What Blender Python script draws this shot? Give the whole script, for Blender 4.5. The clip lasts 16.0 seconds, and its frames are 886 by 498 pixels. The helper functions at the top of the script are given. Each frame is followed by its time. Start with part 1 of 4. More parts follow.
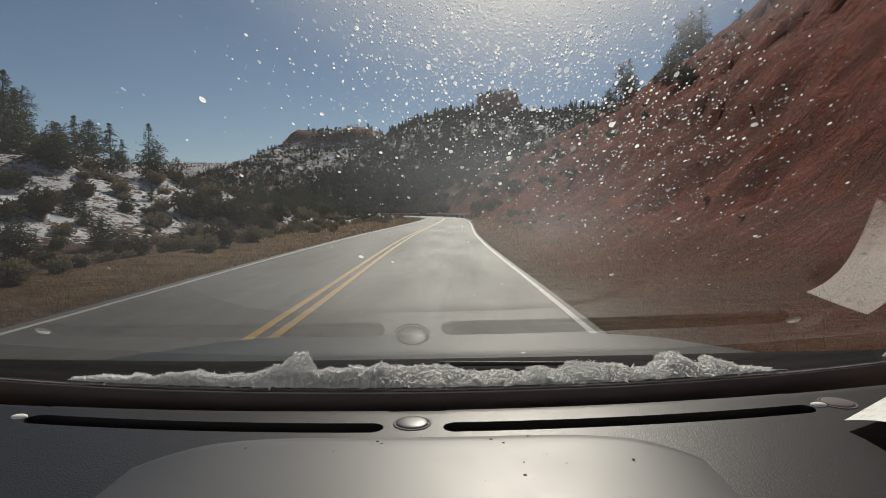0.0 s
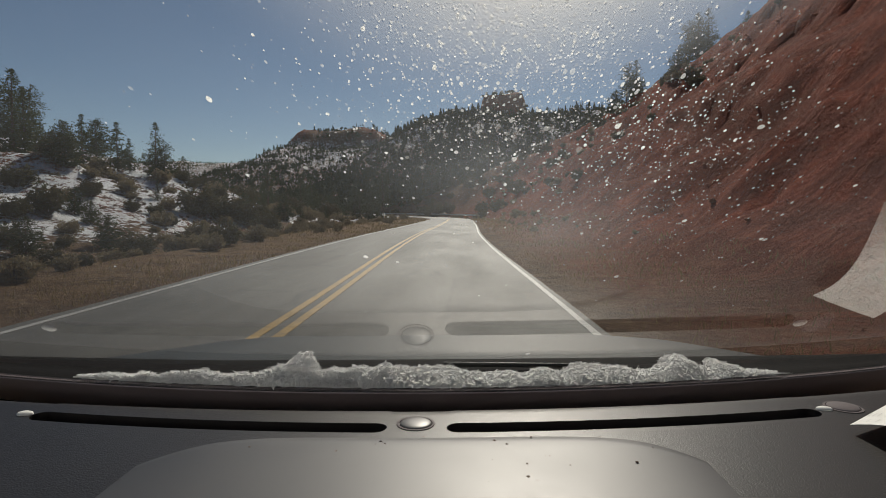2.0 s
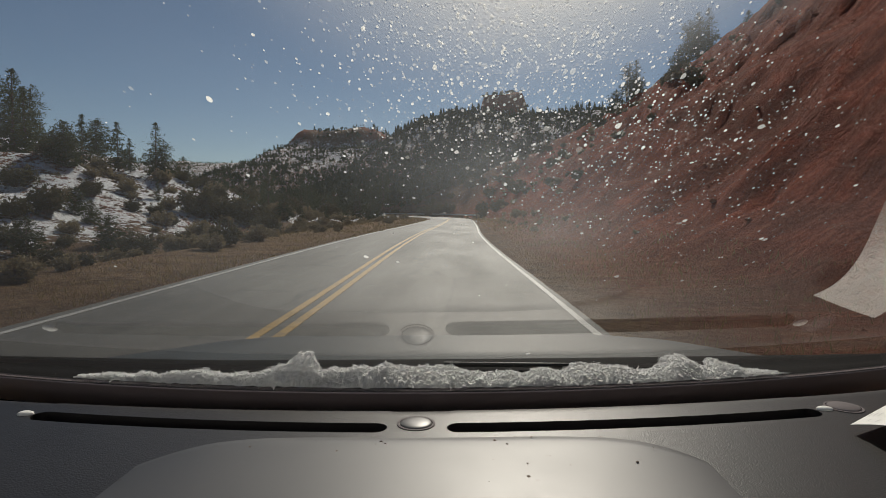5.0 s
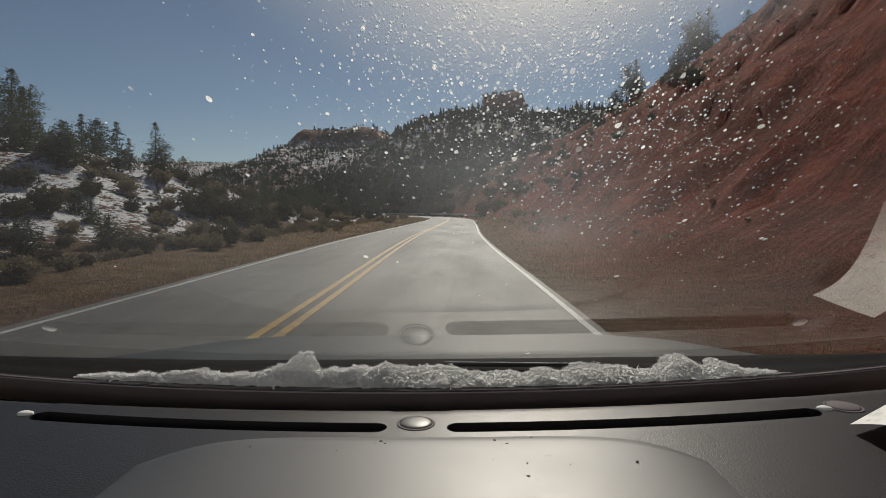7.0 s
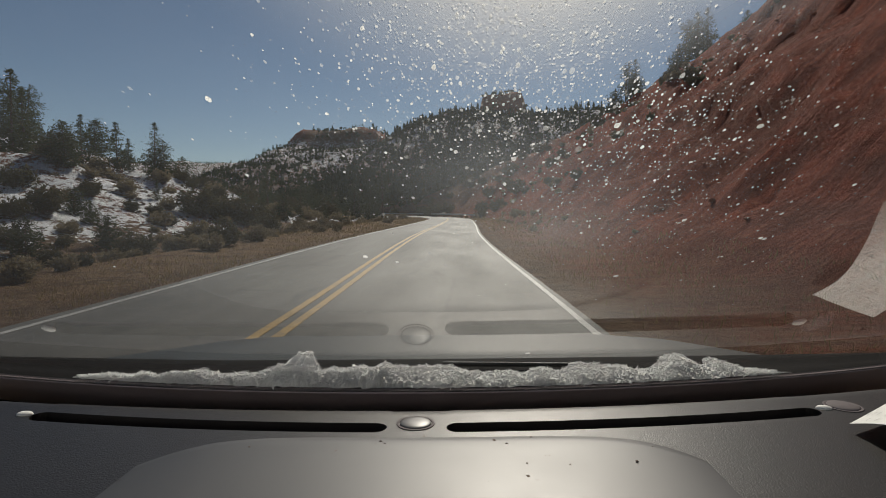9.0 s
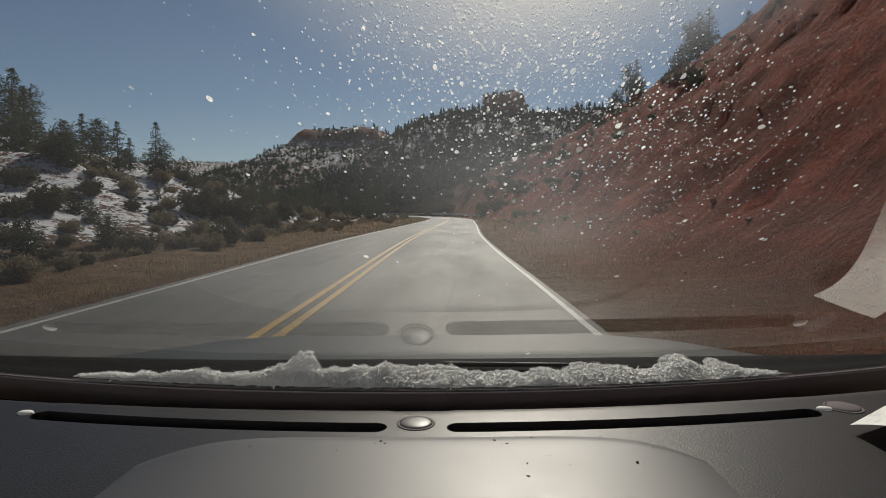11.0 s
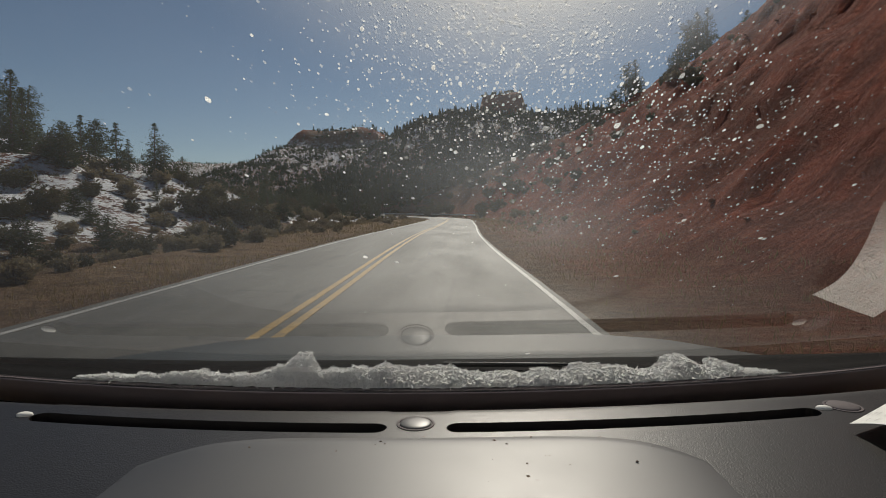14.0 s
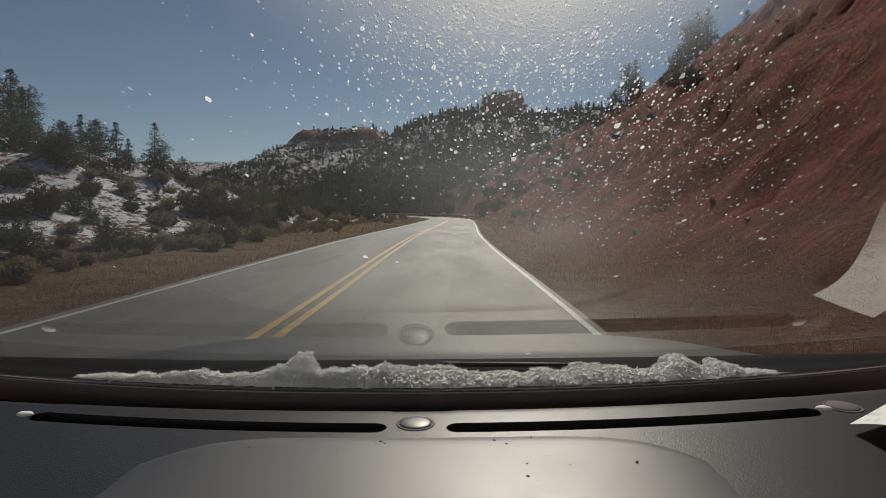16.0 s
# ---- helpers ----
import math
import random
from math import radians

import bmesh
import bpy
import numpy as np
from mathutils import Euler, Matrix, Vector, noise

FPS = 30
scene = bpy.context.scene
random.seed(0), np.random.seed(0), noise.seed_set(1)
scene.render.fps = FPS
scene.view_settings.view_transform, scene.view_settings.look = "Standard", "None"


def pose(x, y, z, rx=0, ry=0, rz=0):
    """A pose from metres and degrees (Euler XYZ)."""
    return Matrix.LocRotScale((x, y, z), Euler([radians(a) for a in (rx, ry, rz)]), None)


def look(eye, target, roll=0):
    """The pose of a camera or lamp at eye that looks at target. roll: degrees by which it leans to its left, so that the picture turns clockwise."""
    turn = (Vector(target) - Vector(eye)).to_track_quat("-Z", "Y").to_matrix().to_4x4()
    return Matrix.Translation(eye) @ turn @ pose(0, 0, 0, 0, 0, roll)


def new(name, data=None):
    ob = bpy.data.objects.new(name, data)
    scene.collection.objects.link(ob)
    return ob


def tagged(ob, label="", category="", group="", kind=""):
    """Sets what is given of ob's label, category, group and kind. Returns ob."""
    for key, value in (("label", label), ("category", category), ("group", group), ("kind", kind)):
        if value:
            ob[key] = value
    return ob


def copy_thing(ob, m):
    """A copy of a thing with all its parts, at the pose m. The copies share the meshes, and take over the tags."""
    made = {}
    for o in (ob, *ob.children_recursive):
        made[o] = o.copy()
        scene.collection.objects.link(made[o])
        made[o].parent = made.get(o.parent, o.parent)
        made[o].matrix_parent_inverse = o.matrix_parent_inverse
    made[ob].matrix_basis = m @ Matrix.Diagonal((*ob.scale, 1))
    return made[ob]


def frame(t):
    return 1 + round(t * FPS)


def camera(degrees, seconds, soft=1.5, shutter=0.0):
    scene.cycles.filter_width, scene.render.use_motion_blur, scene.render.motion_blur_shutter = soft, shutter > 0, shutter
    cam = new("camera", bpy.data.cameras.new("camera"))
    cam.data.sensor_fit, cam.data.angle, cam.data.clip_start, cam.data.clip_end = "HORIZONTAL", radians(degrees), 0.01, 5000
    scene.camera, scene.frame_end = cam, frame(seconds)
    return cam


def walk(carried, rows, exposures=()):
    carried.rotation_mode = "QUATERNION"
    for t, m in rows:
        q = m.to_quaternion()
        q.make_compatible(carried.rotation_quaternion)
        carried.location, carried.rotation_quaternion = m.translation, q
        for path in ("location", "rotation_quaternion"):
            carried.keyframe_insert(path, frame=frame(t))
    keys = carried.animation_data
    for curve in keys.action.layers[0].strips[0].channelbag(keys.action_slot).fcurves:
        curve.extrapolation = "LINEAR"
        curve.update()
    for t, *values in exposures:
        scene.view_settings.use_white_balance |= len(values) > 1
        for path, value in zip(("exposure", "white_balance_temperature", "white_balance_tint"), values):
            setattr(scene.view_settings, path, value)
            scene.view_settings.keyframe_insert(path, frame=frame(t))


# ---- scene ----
LENS = 75.0
cam = camera(LENS, 16.0, soft=0.8)
# The camera is fixed on the dashboard of the car: t, yaw, pitch and roll in degrees.
SHAKE = [
    (0.0, -0.42, -0.03, 0.28), (0.5, -0.40, -0.02, 0.20), (1.0, -0.36, 0.0, 0.04), (1.5, -0.35, 0.0, 0.05),
    (2.0, 0.04, 0.03, -0.08), (2.5, 0.06, 0.03, -0.08), (3.0, 0.05, 0.06, 0.0), (3.5, 0.05, -0.06, -0.08),
    (4.0, 0.06, 0.02, -0.08), (6.5, 0.07, 0.02, -0.06), (7.0, 0.05, 0.0, -0.05), (7.5, 0.03, -0.03, -0.04),
    (8.0, 0.01, 0.0, -0.02), (8.5, 0.07, 0.0, -0.14), (9.0, 0.0, 0.0, 0.0), (11.5, 0.08, 0.0, -0.14),
    (12.0, 0.0, -0.03, -0.02), (12.5, -0.02, 0.02, 0.05), (13.0, -0.01, 0.05, 0.02), (13.5, -0.04, 0.04, 0.06),
    (14.0, -0.01, 0.03, 0.04), (14.5, 0.03, -0.05, -0.08), (15.0, 0.01, 0.0, -0.03), (15.5, 0.02, 0.06, 0.0), (16.0, 0.0, 0.02, -0.02)]
EYE = 1.25
walk(cam, [(t, pose(0, 0, EYE, 86.25 + p, 0, 2.1 + a) @ pose(0, 0, 0, 0, 0, -r)) for t, a, p, r in SHAKE],
     exposures=[(t, e, 6750, 8) for t, e in ((0.0, 0.22), (2.0, 0.12), (4.0, 0.10), (9.0, 0.07), (12.5, 0.07), (16.0, -0.02))])

# ---- light ----
SUN_EL, SUN_AZ = 37.5, 6.0          # degrees above the horizon, degrees right of the road ahead
world = bpy.data.worlds.new("sky")
scene.world = world
world.use_nodes = True
wn = world.node_tree
sky = wn.nodes.new("ShaderNodeTexSky")
sky.sky_type, sky.sun_disc = "NISHITA", False
sky.sun_elevation, sky.sun_rotation = radians(SUN_EL), radians(SUN_AZ)
sky.altitude, sky.air_density, sky.dust_density, sky.ozone_density = 2300, 1.0, 0.8, 0.4
wn.links.new(sky.outputs[0], wn.nodes["Background"].inputs[0])
wn.nodes["Background"].inputs[1].default_value = 0.044
sun = new("sun", bpy.data.lights.new("sun", "SUN"))
sun.data.energy, sun.data.angle, sun.data.color = 3.4, radians(0.53), (1.0, 0.94, 0.85)
SUN_DIR = Vector((math.sin(radians(SUN_AZ)) * math.cos(radians(SUN_EL)), math.cos(radians(SUN_AZ)) * math.cos(radians(SUN_EL)), math.sin(radians(SUN_EL))))
sun.matrix_world = look(SUN_DIR * 300, (0, 0, 0))

for side in (-1, 1):                # added fill lamps at the side openings, lifting the cabin's darks
    glow = new("cabin_fill_light", bpy.data.lights.new("cabin_fill_light", "AREA"))
    glow.data.shape, glow.data.size, glow.data.size_y, glow.data.energy, glow.data.color = "RECTANGLE", 1.1, 0.36, 2.0, (1.0, 0.96, 0.92)
    glow.matrix_world = look((-0.068 + side * 0.965, -0.62, 1.21), (-0.068, -0.3, 1.15))


# ---- the windscreen's shape, which its dust and specks follow too ----
LEAN, SNOW_FOOT = radians(23.8), 0.028


def glass_foot(x):
    return 0.943 + 0.081 * x + 0.187 * x * x


def on_glass(x, s, out=0.0):
    """A point on the windscreen, s metres up along it from its foot; it grows steeper towards the foot."""
    return (x, glass_foot(x) - s * math.cos(LEAN) - 0.71 * max(0.0, 0.22 - s) ** 2 + out * math.sin(LEAN), EYE - 0.293 + s * math.sin(LEAN) + out * math.cos(LEAN))


def glass_spot(b, e):
    """Where a line of the slope b sideways and e upwards from the seats meets the glass: x and s."""
    x = 0.0
    for _ in range(8):
        s = (e * glass_foot(x) + 0.293) / (math.sin(LEAN) + e * math.cos(LEAN))
        x = b * (glass_foot(x) - s * math.cos(LEAN))
    return x, s


# ---- materials ----
def shader(name):
    m = bpy.data.materials.new(name)
    m.use_nodes = True
    n = m.node_tree.nodes
    return m, m.node_tree, n["Principled BSDF"]


def put(nt, kind, links=(), **values):
    node = nt.nodes.new(kind)
    for key, v in values.items():
        node.inputs[key].default_value = v
    for key, out in dict(links).items():
        nt.links.new(out, node.inputs[key])
    return node


def calc(nt, how, a, b):
    n = nt.nodes.new("ShaderNodeMath")
    n.operation = how
    for sock, v in zip(n.inputs, (a, b)):
        if isinstance(v, (int, float)):
            sock.default_value = v
        else:
            nt.links.new(v, sock)
    return n.outputs[0]


def noise_of(nt, scale, detail=5.0, rough=0.6, stretch=None):
    vec = nt.nodes.new("ShaderNodeTexCoord").outputs["Object"]
    if stretch:
        vec = put(nt, "ShaderNodeMapping", {"Vector": vec}, Scale=stretch).outputs[0]
    return put(nt, "ShaderNodeTexNoise", {"Vector": vec}, Scale=scale, Detail=detail, Roughness=rough).outputs[0]


def cells_of(nt, scale, feature="F1"):
    vec = nt.nodes.new("ShaderNodeTexCoord").outputs["Object"]
    v = put(nt, "ShaderNodeTexVoronoi", {"Vector": vec}, Scale=scale)
    v.feature = feature
    return v.outputs["Distance"]


def zone(nt, name):
    a = nt.nodes.new("ShaderNodeAttribute")
    a.attribute_name = name
    return a.outputs["Fac"]


def ramp(nt, fac, *stops):
    r = nt.nodes.new("ShaderNodeValToRGB")
    nt.links.new(fac, r.inputs[0])
    e = r.color_ramp.elements
    while len(e) < len(stops):
        e.new(0.5)
    for el, (p, c) in zip(e, stops):
        el.position = p
        el.color = (c, c, c, 1) if isinstance(c, (int, float)) else (*c, 1)
    return r.outputs[0]


def mix(nt, fac, a, b):
    m = nt.nodes.new("ShaderNodeMix")
    m.data_type = "RGBA"
    for sock, v in ((m.inputs[0], fac), (m.inputs[6], a), (m.inputs[7], b)):
        if isinstance(v, (int, float)):
            sock.default_value = v
        elif isinstance(v, tuple):
            sock.default_value = (*v, 1)
        else:
            nt.links.new(v, sock)
    return m.outputs[2]


def relief(nt, bsdf, height, strength, distance):
    b = put(nt, "ShaderNodeBump", {"Height": height}, Strength=strength, Distance=distance)
    nt.links.new(b.outputs[0], bsdf.inputs["Normal"])


def surface(name, c1, c2, scale, rough=0.8, fine=None, strength=0.4, distance=0.01, metallic=0.0, vary=0.0, spec=0.5):
    """Colour between c1 and c2 by noise at two scales, relief by the finer one."""
    m, nt, b = shader(name)
    small = noise_of(nt, fine or scale * 9, 4, 0.7)
    both = calc(nt, "MULTIPLY", calc(nt, "ADD", noise_of(nt, scale), small), 0.5)
    col = ramp(nt, both, (0.38, c1), (0.62, c2))
    if vary:
        info = nt.nodes.new("ShaderNodeObjectInfo")
        col = mix(nt, calc(nt, "MULTIPLY", info.outputs["Random"], vary), col, tuple(c * 0.35 for c in c1))
    nt.links.new(col, b.inputs["Base Color"])
    b.inputs["Roughness"].default_value, b.inputs["Metallic"].default_value = rough, metallic
    b.inputs["Specular IOR Level"].default_value = spec
    relief(nt, b, small, strength, distance)
    return m


def leafy(name, c1, c2, scale):
    """Leaves and needles: colour varies from tuft to tuft, and some light passes through."""
    m, nt, b = shader(name)
    isl = nt.nodes.new("ShaderNodeNewGeometry").outputs["Random Per Island"]
    col = mix(nt, calc(nt, "MULTIPLY", calc(nt, "ADD", isl, noise_of(nt, scale)), 0.5), c1, c2)
    nt.links.new(col, b.inputs["Base Color"])
    b.inputs["Roughness"].default_value, b.inputs["Specular IOR Level"].default_value = 0.75, 0.2
    tr = put(nt, "ShaderNodeBsdfTranslucent", {"Color": col})
    ms = put(nt, "ShaderNodeMixShader", {1: b.outputs[0], 2: tr.outputs[0]}, Fac=0.25)
    nt.links.new(ms.outputs[0], nt.nodes["Material Output"].inputs[0])
    return m


def ground_material():
    m, nt, b = shader("hillside_ground")
    big, mid, fine = noise_of(nt, 0.12), noise_of(nt, 0.9, 6, 0.65), noise_of(nt, 6.0, 5, 0.7)
    soil = mix(nt, ramp(nt, mid, (0.35, 0.0), (0.65, 1.0)), (0.21, 0.130, 0.083), (0.095, 0.066, 0.048))
    soil = mix(nt, ramp(nt, fine, (0.5, 0.0), (0.75, 0.7)), soil, (0.29, 0.20, 0.14))
    layers = noise_of(nt, 0.5, 6, 0.7, stretch=(0.5, 0.5, 3.0))
    red = mix(nt, ramp(nt, layers, (0.35, 0.0), (0.66, 1.0)), (0.38, 0.076, 0.036), (0.19, 0.048, 0.027))
    red = mix(nt, ramp(nt, fine, (0.52, 0.0), (0.78, 0.8)), red, (0.42, 0.135, 0.070))
    red = mix(nt, ramp(nt, big, (0.50, 0.0), (0.66, 0.75)), red, (0.17, 0.072, 0.046))
    rill = noise_of(nt, 0.9, 7, 0.72, stretch=(0.3, 2.4, 0.3))
    red = mix(nt, ramp(nt, rill, (0.42, 0.75), (0.6, 0.0)), red, (0.15, 0.030, 0.016))
    dry = mix(nt, ramp(nt, mid, (0.35, 0.0), (0.65, 1.0)), (0.27, 0.165, 0.092), (0.13, 0.078, 0.048))
    dry = mix(nt, ramp(nt, fine, (0.45, 0.0), (0.7, 0.75)), dry, (0.33, 0.24, 0.14))
    col = mix(nt, zone(nt, "red"), soil, red)
    col = mix(nt, calc(nt, "MULTIPLY", zone(nt, "grass"), ramp(nt, fine, (0.3, 0.35), (0.6, 1.0))), col, dry)
    lie = calc(nt, "ADD", calc(nt, "ADD", calc(nt, "MULTIPLY", noise_of(nt, 0.07, 4, 0.7), 0.13), calc(nt, "MULTIPLY", noise_of(nt, 0.6, 5, 0.7, stretch=(1.0, 1.0, 1.8)), 0.32)), calc(nt, "ADD", calc(nt, "MULTIPLY", noise_of(nt, 2.6, 6, 0.75, stretch=(1.0, 1.0, 2.2)), 0.33), calc(nt, "MULTIPLY", fine, 0.22)))
    snow = ramp(nt, calc(nt, "ADD", lie, calc(nt, "MULTIPLY", calc(nt, "SUBTRACT", zone(nt, "snow"), 0.5), 0.18)), (0.538, 0.0), (0.556, 1.0))
    col = mix(nt, snow, col, (0.88, 0.89, 0.91))
    nt.links.new(col, b.inputs["Base Color"])
    b.inputs["Roughness"].default_value, b.inputs["Specular IOR Level"].default_value = 0.95, 0.08
    relief(nt, b, calc(nt, "ADD", calc(nt, "ADD", mid, fine), calc(nt, "ADD", calc(nt, "MULTIPLY", noise_of(nt, 22.0, 4, 0.75), 0.5), calc(nt, "MULTIPLY", calc(nt, "MULTIPLY", rill, zone(nt, "red")), 1.6))), 1.0, 0.24)
    return m


def road_material():
    m, nt, b = shader("worn_asphalt")
    big = noise_of(nt, 0.35, 5, 0.6, stretch=(1.6, 0.35, 1))
    grit = noise_of(nt, 160, 3, 0.8)
    wear = noise_of(nt, 2.2, 6, 0.7, stretch=(2.0, 0.5, 1))
    col = mix(nt, ramp(nt, big, (0.3, 0.0), (0.7, 1.0)), (0.032, 0.030, 0.027), (0.060, 0.056, 0.051))
    col = mix(nt, ramp(nt, wear, (0.46, 0.0), (0.68, 0.75)), col, (0.105, 0.100, 0.090))
    stain = noise_of(nt, 0.55, 4, 0.6, stretch=(0.7, 1.4, 1))
    col = mix(nt, ramp(nt, stain, (0.52, 0.0), (0.66, 0.6)), col, (0.026, 0.025, 0.023))
    chips = noise_of(nt, 28, 4, 0.75)
    col = mix(nt, ramp(nt, chips, (0.5, 0.0), (0.72, 0.6)), col, (0.13, 0.124, 0.112))
    streak = noise_of(nt, 1.3, 3, 0.5, stretch=(2.2, 0.03, 1))
    col = mix(nt, ramp(nt, streak, (0.42, 0.0), (0.62, 0.8)), col, (0.085, 0.081, 0.073))
    col = mix(nt, ramp(nt, grit, (0.45, 0.0), (0.7, 0.6)), col, (0.098, 0.093, 0.084))
    edge = put(nt, "ShaderNodeTexVoronoi", {"Vector": nt.nodes.new("ShaderNodeTexCoord").outputs["Object"]}, Scale=0.28)
    edge.feature = "DISTANCE_TO_EDGE"
    crack = ramp(nt, calc(nt, "ADD", edge.outputs["Distance"], calc(nt, "MULTIPLY", calc(nt, "SUBTRACT", wear, 0.5), 0.12)), (0.0, 1.0), (0.006, 0.0))
    col = mix(nt, calc(nt, "MULTIPLY", crack, 0.7), col, (0.03, 0.03, 0.03))
    nt.links.new(col, b.inputs["Base Color"])
    nt.links.new(ramp(nt, big, (0.35, 0.62), (0.7, 0.78)), b.inputs["Roughness"])
    relief(nt, b, calc(nt, "ADD", grit, chips), 0.4, 0.006)
    return m


def paint_material(name, c, worn):
    m, nt, b = shader(name)
    wear = calc(nt, "MULTIPLY", calc(nt, "ADD", noise_of(nt, 3.0, 6, 0.75), noise_of(nt, 60, 4, 0.8)), 0.5)
    nt.links.new(mix(nt, ramp(nt, wear, (0.5, 0.0), (0.62, worn)), c, (0.11, 0.105, 0.095)), b.inputs["Base Color"])
    b.inputs["Roughness"].default_value = 0.6
    relief(nt, b, wear, 0.3, 0.004)
    return m


def leather_material(name, c, rough):
    """Moulded dashboard skin with a fine pebbled grain and a little dust."""
    m, nt, b = shader(name)
    dust = noise_of(nt, 9.0, 6, 0.7)
    nt.links.new(mix(nt, ramp(nt, dust, (0.45, 0.0), (0.8, 0.35)), c, tuple(x * 1.7 for x in c)), b.inputs["Base Color"])
    b.inputs["Specular IOR Level"].default_value = 0.32
    grain = calc(nt, "ADD", cells_of(nt, 540, "SMOOTH_F1"), calc(nt, "MULTIPLY", noise_of(nt, 420, 3, 0.6), 0.8))
    b.inputs["Roughness"].default_value = rough
    relief(nt, b, grain, 0.32, 0.001)
    return m


def smooth_pad_material():
    m, nt, b = shader("smooth_pad")
    dust = noise_of(nt, 7.0, 6, 0.7)
    col = mix(nt, ramp(nt, dust, (0.4, 0.0), (0.8, 0.3)), (0.036, 0.0355, 0.037), (0.055, 0.054, 0.054))
    spots = put(nt, "ShaderNodeTexVoronoi", {"Vector": nt.nodes.new("ShaderNodeTexCoord").outputs["Object"]}, Scale=21.0, Randomness=1.0)
    col = mix(nt, ramp(nt, spots.outputs["Distance"], (0.045, 0.8), (0.075, 0.0)), col, (0.02, 0.015, 0.012))
    nt.links.new(col, b.inputs["Base Color"])
    nt.links.new(ramp(nt, dust, (0.3, 0.46), (0.7, 0.52)), b.inputs["Roughness"])
    b.inputs["Specular IOR Level"].default_value = 0.6
    relief(nt, b, noise_of(nt, 900, 2, 0.5), 0.12, 0.0005)
    return m


def snow_material(name):
    """Coarse refrozen snow: milky, with wet facets."""
    m, nt, b = shader(name)
    grain = calc(nt, "ADD", cells_of(nt, 210), noise_of(nt, 520, 4, 0.8))
    nt.links.new(mix(nt, ramp(nt, noise_of(nt, 90, 5, 0.7), (0.35, 0.0), (0.65, 1.0)), (0.86, 0.86, 0.86), (0.98, 0.98, 0.98)), b.inputs["Base Color"])
    b.inputs["Roughness"].default_value = 0.3
    b.inputs["Specular IOR Level"].default_value = 0.8
    relief(nt, b, grain, 0.22, 0.0015)
    tr = put(nt, "ShaderNodeBsdfTranslucent", Color=(0.98, 0.98, 0.97, 1))
    body = put(nt, "ShaderNodeMixShader", {1: b.outputs[0], 2: tr.outputs[0]}, Fac=0.72)
    clear = nt.nodes.new("ShaderNodeBsdfTransparent")
    ms = put(nt, "ShaderNodeMixShader", {1: body.outputs[0], 2: clear.outputs[0]}, Fac=0.04)
    nt.links.new(ms.outputs[0], nt.nodes["Material Output"].inputs[0])
    return m


def glass_material(name, shine):
    """Clear pane with a thin film of road dust and painted sun glare; its inner face mirrors the dashboard."""
    m, nt, b = shader(name)
    nt.nodes.remove(b)
    clear = put(nt, "ShaderNodeBsdfTransparent", Color=(0.96, 0.97, 0.97, 1))
    last = clear
    if shine:
        facing = put(nt, "ShaderNodeLayerWeight", Blend=0.5).outputs["Facing"]
        fac = calc(nt, "ADD", calc(nt, "MINIMUM", calc(nt, "MULTIPLY", calc(nt, "POWER", facing, 12.0), 7.5), 0.36), 0.03)
        gloss = put(nt, "ShaderNodeBsdfGlossy", Roughness=0.0)
        last = put(nt, "ShaderNodeMixShader", {0: fac, 1: clear.outputs[0], 2: gloss.outputs[0]})
    else:
        back = put(nt, "ShaderNodeBsdfTranslucent", Color=(0.80, 0.80, 0.79, 1))
        ahead = put(nt, "ShaderNodeBsdfRefraction", Color=(0.9, 0.88, 0.84, 1), Roughness=0.5, IOR=1.12)
        film = put(nt, "ShaderNodeMixShader", {1: back.outputs[0], 2: ahead.outputs[0]}, Fac=0.45)
        glare = 0.0
        for b, e, reach, much in ((0.17, 0.576, 0.103, 6.0), (0.15, -0.045, 0.110, 1.7), (0.05, 0.0667, 0.100, 1.5)):      # sun glare and backlit haze, painted as thicker film
            place = put(nt, "ShaderNodeVectorMath", {0: nt.nodes.new("ShaderNodeTexCoord").outputs["Object"]})
            place.operation = "DISTANCE"
            place.inputs[1].default_value = on_glass(*glass_spot(b, e))
            spot = calc(nt, "MULTIPLY", calc(nt, "MAXIMUM", calc(nt, "SUBTRACT", 1.0, calc(nt, "DIVIDE", place.outputs["Value"], reach)), 0.0), much)
            glare = calc(nt, "ADD", calc(nt, "POWER", spot, 2.0), glare)
        dust = calc(nt, "MULTIPLY", ramp(nt, noise_of(nt, 2.6, 4, 0.6), (0.4, 0.3), (0.7, 1.0)), ramp(nt, noise_of(nt, 60, 5, 0.8), (0.3, 0.6), (0.7, 1.0)))
        veil_gap = put(nt, "ShaderNodeVectorMath", {0: nt.nodes.new("ShaderNodeTexCoord").outputs["Object"]})      # haze painted thinner at the upper right, to darken the slope
        veil_gap.operation = "DISTANCE"
        veil_gap.inputs[1].default_value = on_glass(*glass_spot(0.60, 0.22))
        dust = calc(nt, "MULTIPLY", dust, ramp(nt, calc(nt, "DIVIDE", veil_gap.outputs["Value"], 0.15), (0.25, 0.10), (1.0, 1.0)))
        level = nt.nodes.new("ShaderNodeSeparateXYZ")      # haze painted out towards the glass's foot, keeping that band dark
        nt.links.new(nt.nodes.new("ShaderNodeTexCoord").outputs["Object"], level.inputs[0])
        dust = calc(nt, "MULTIPLY", calc(nt, "ADD", dust, glare), ramp(nt, calc(nt, "SUBTRACT", level.outputs["Z"], 0.5), (0.53, 0.15), (0.59, 1.0)))
        last = put(nt, "ShaderNodeMixShader", {0: calc(nt, "MULTIPLY", dust, DUST_AND_GLARE), 1: clear.outputs[0], 2: film.outputs[0]})
    nt.links.new(last.outputs[0], nt.nodes["Material Output"].inputs[0])
    return m


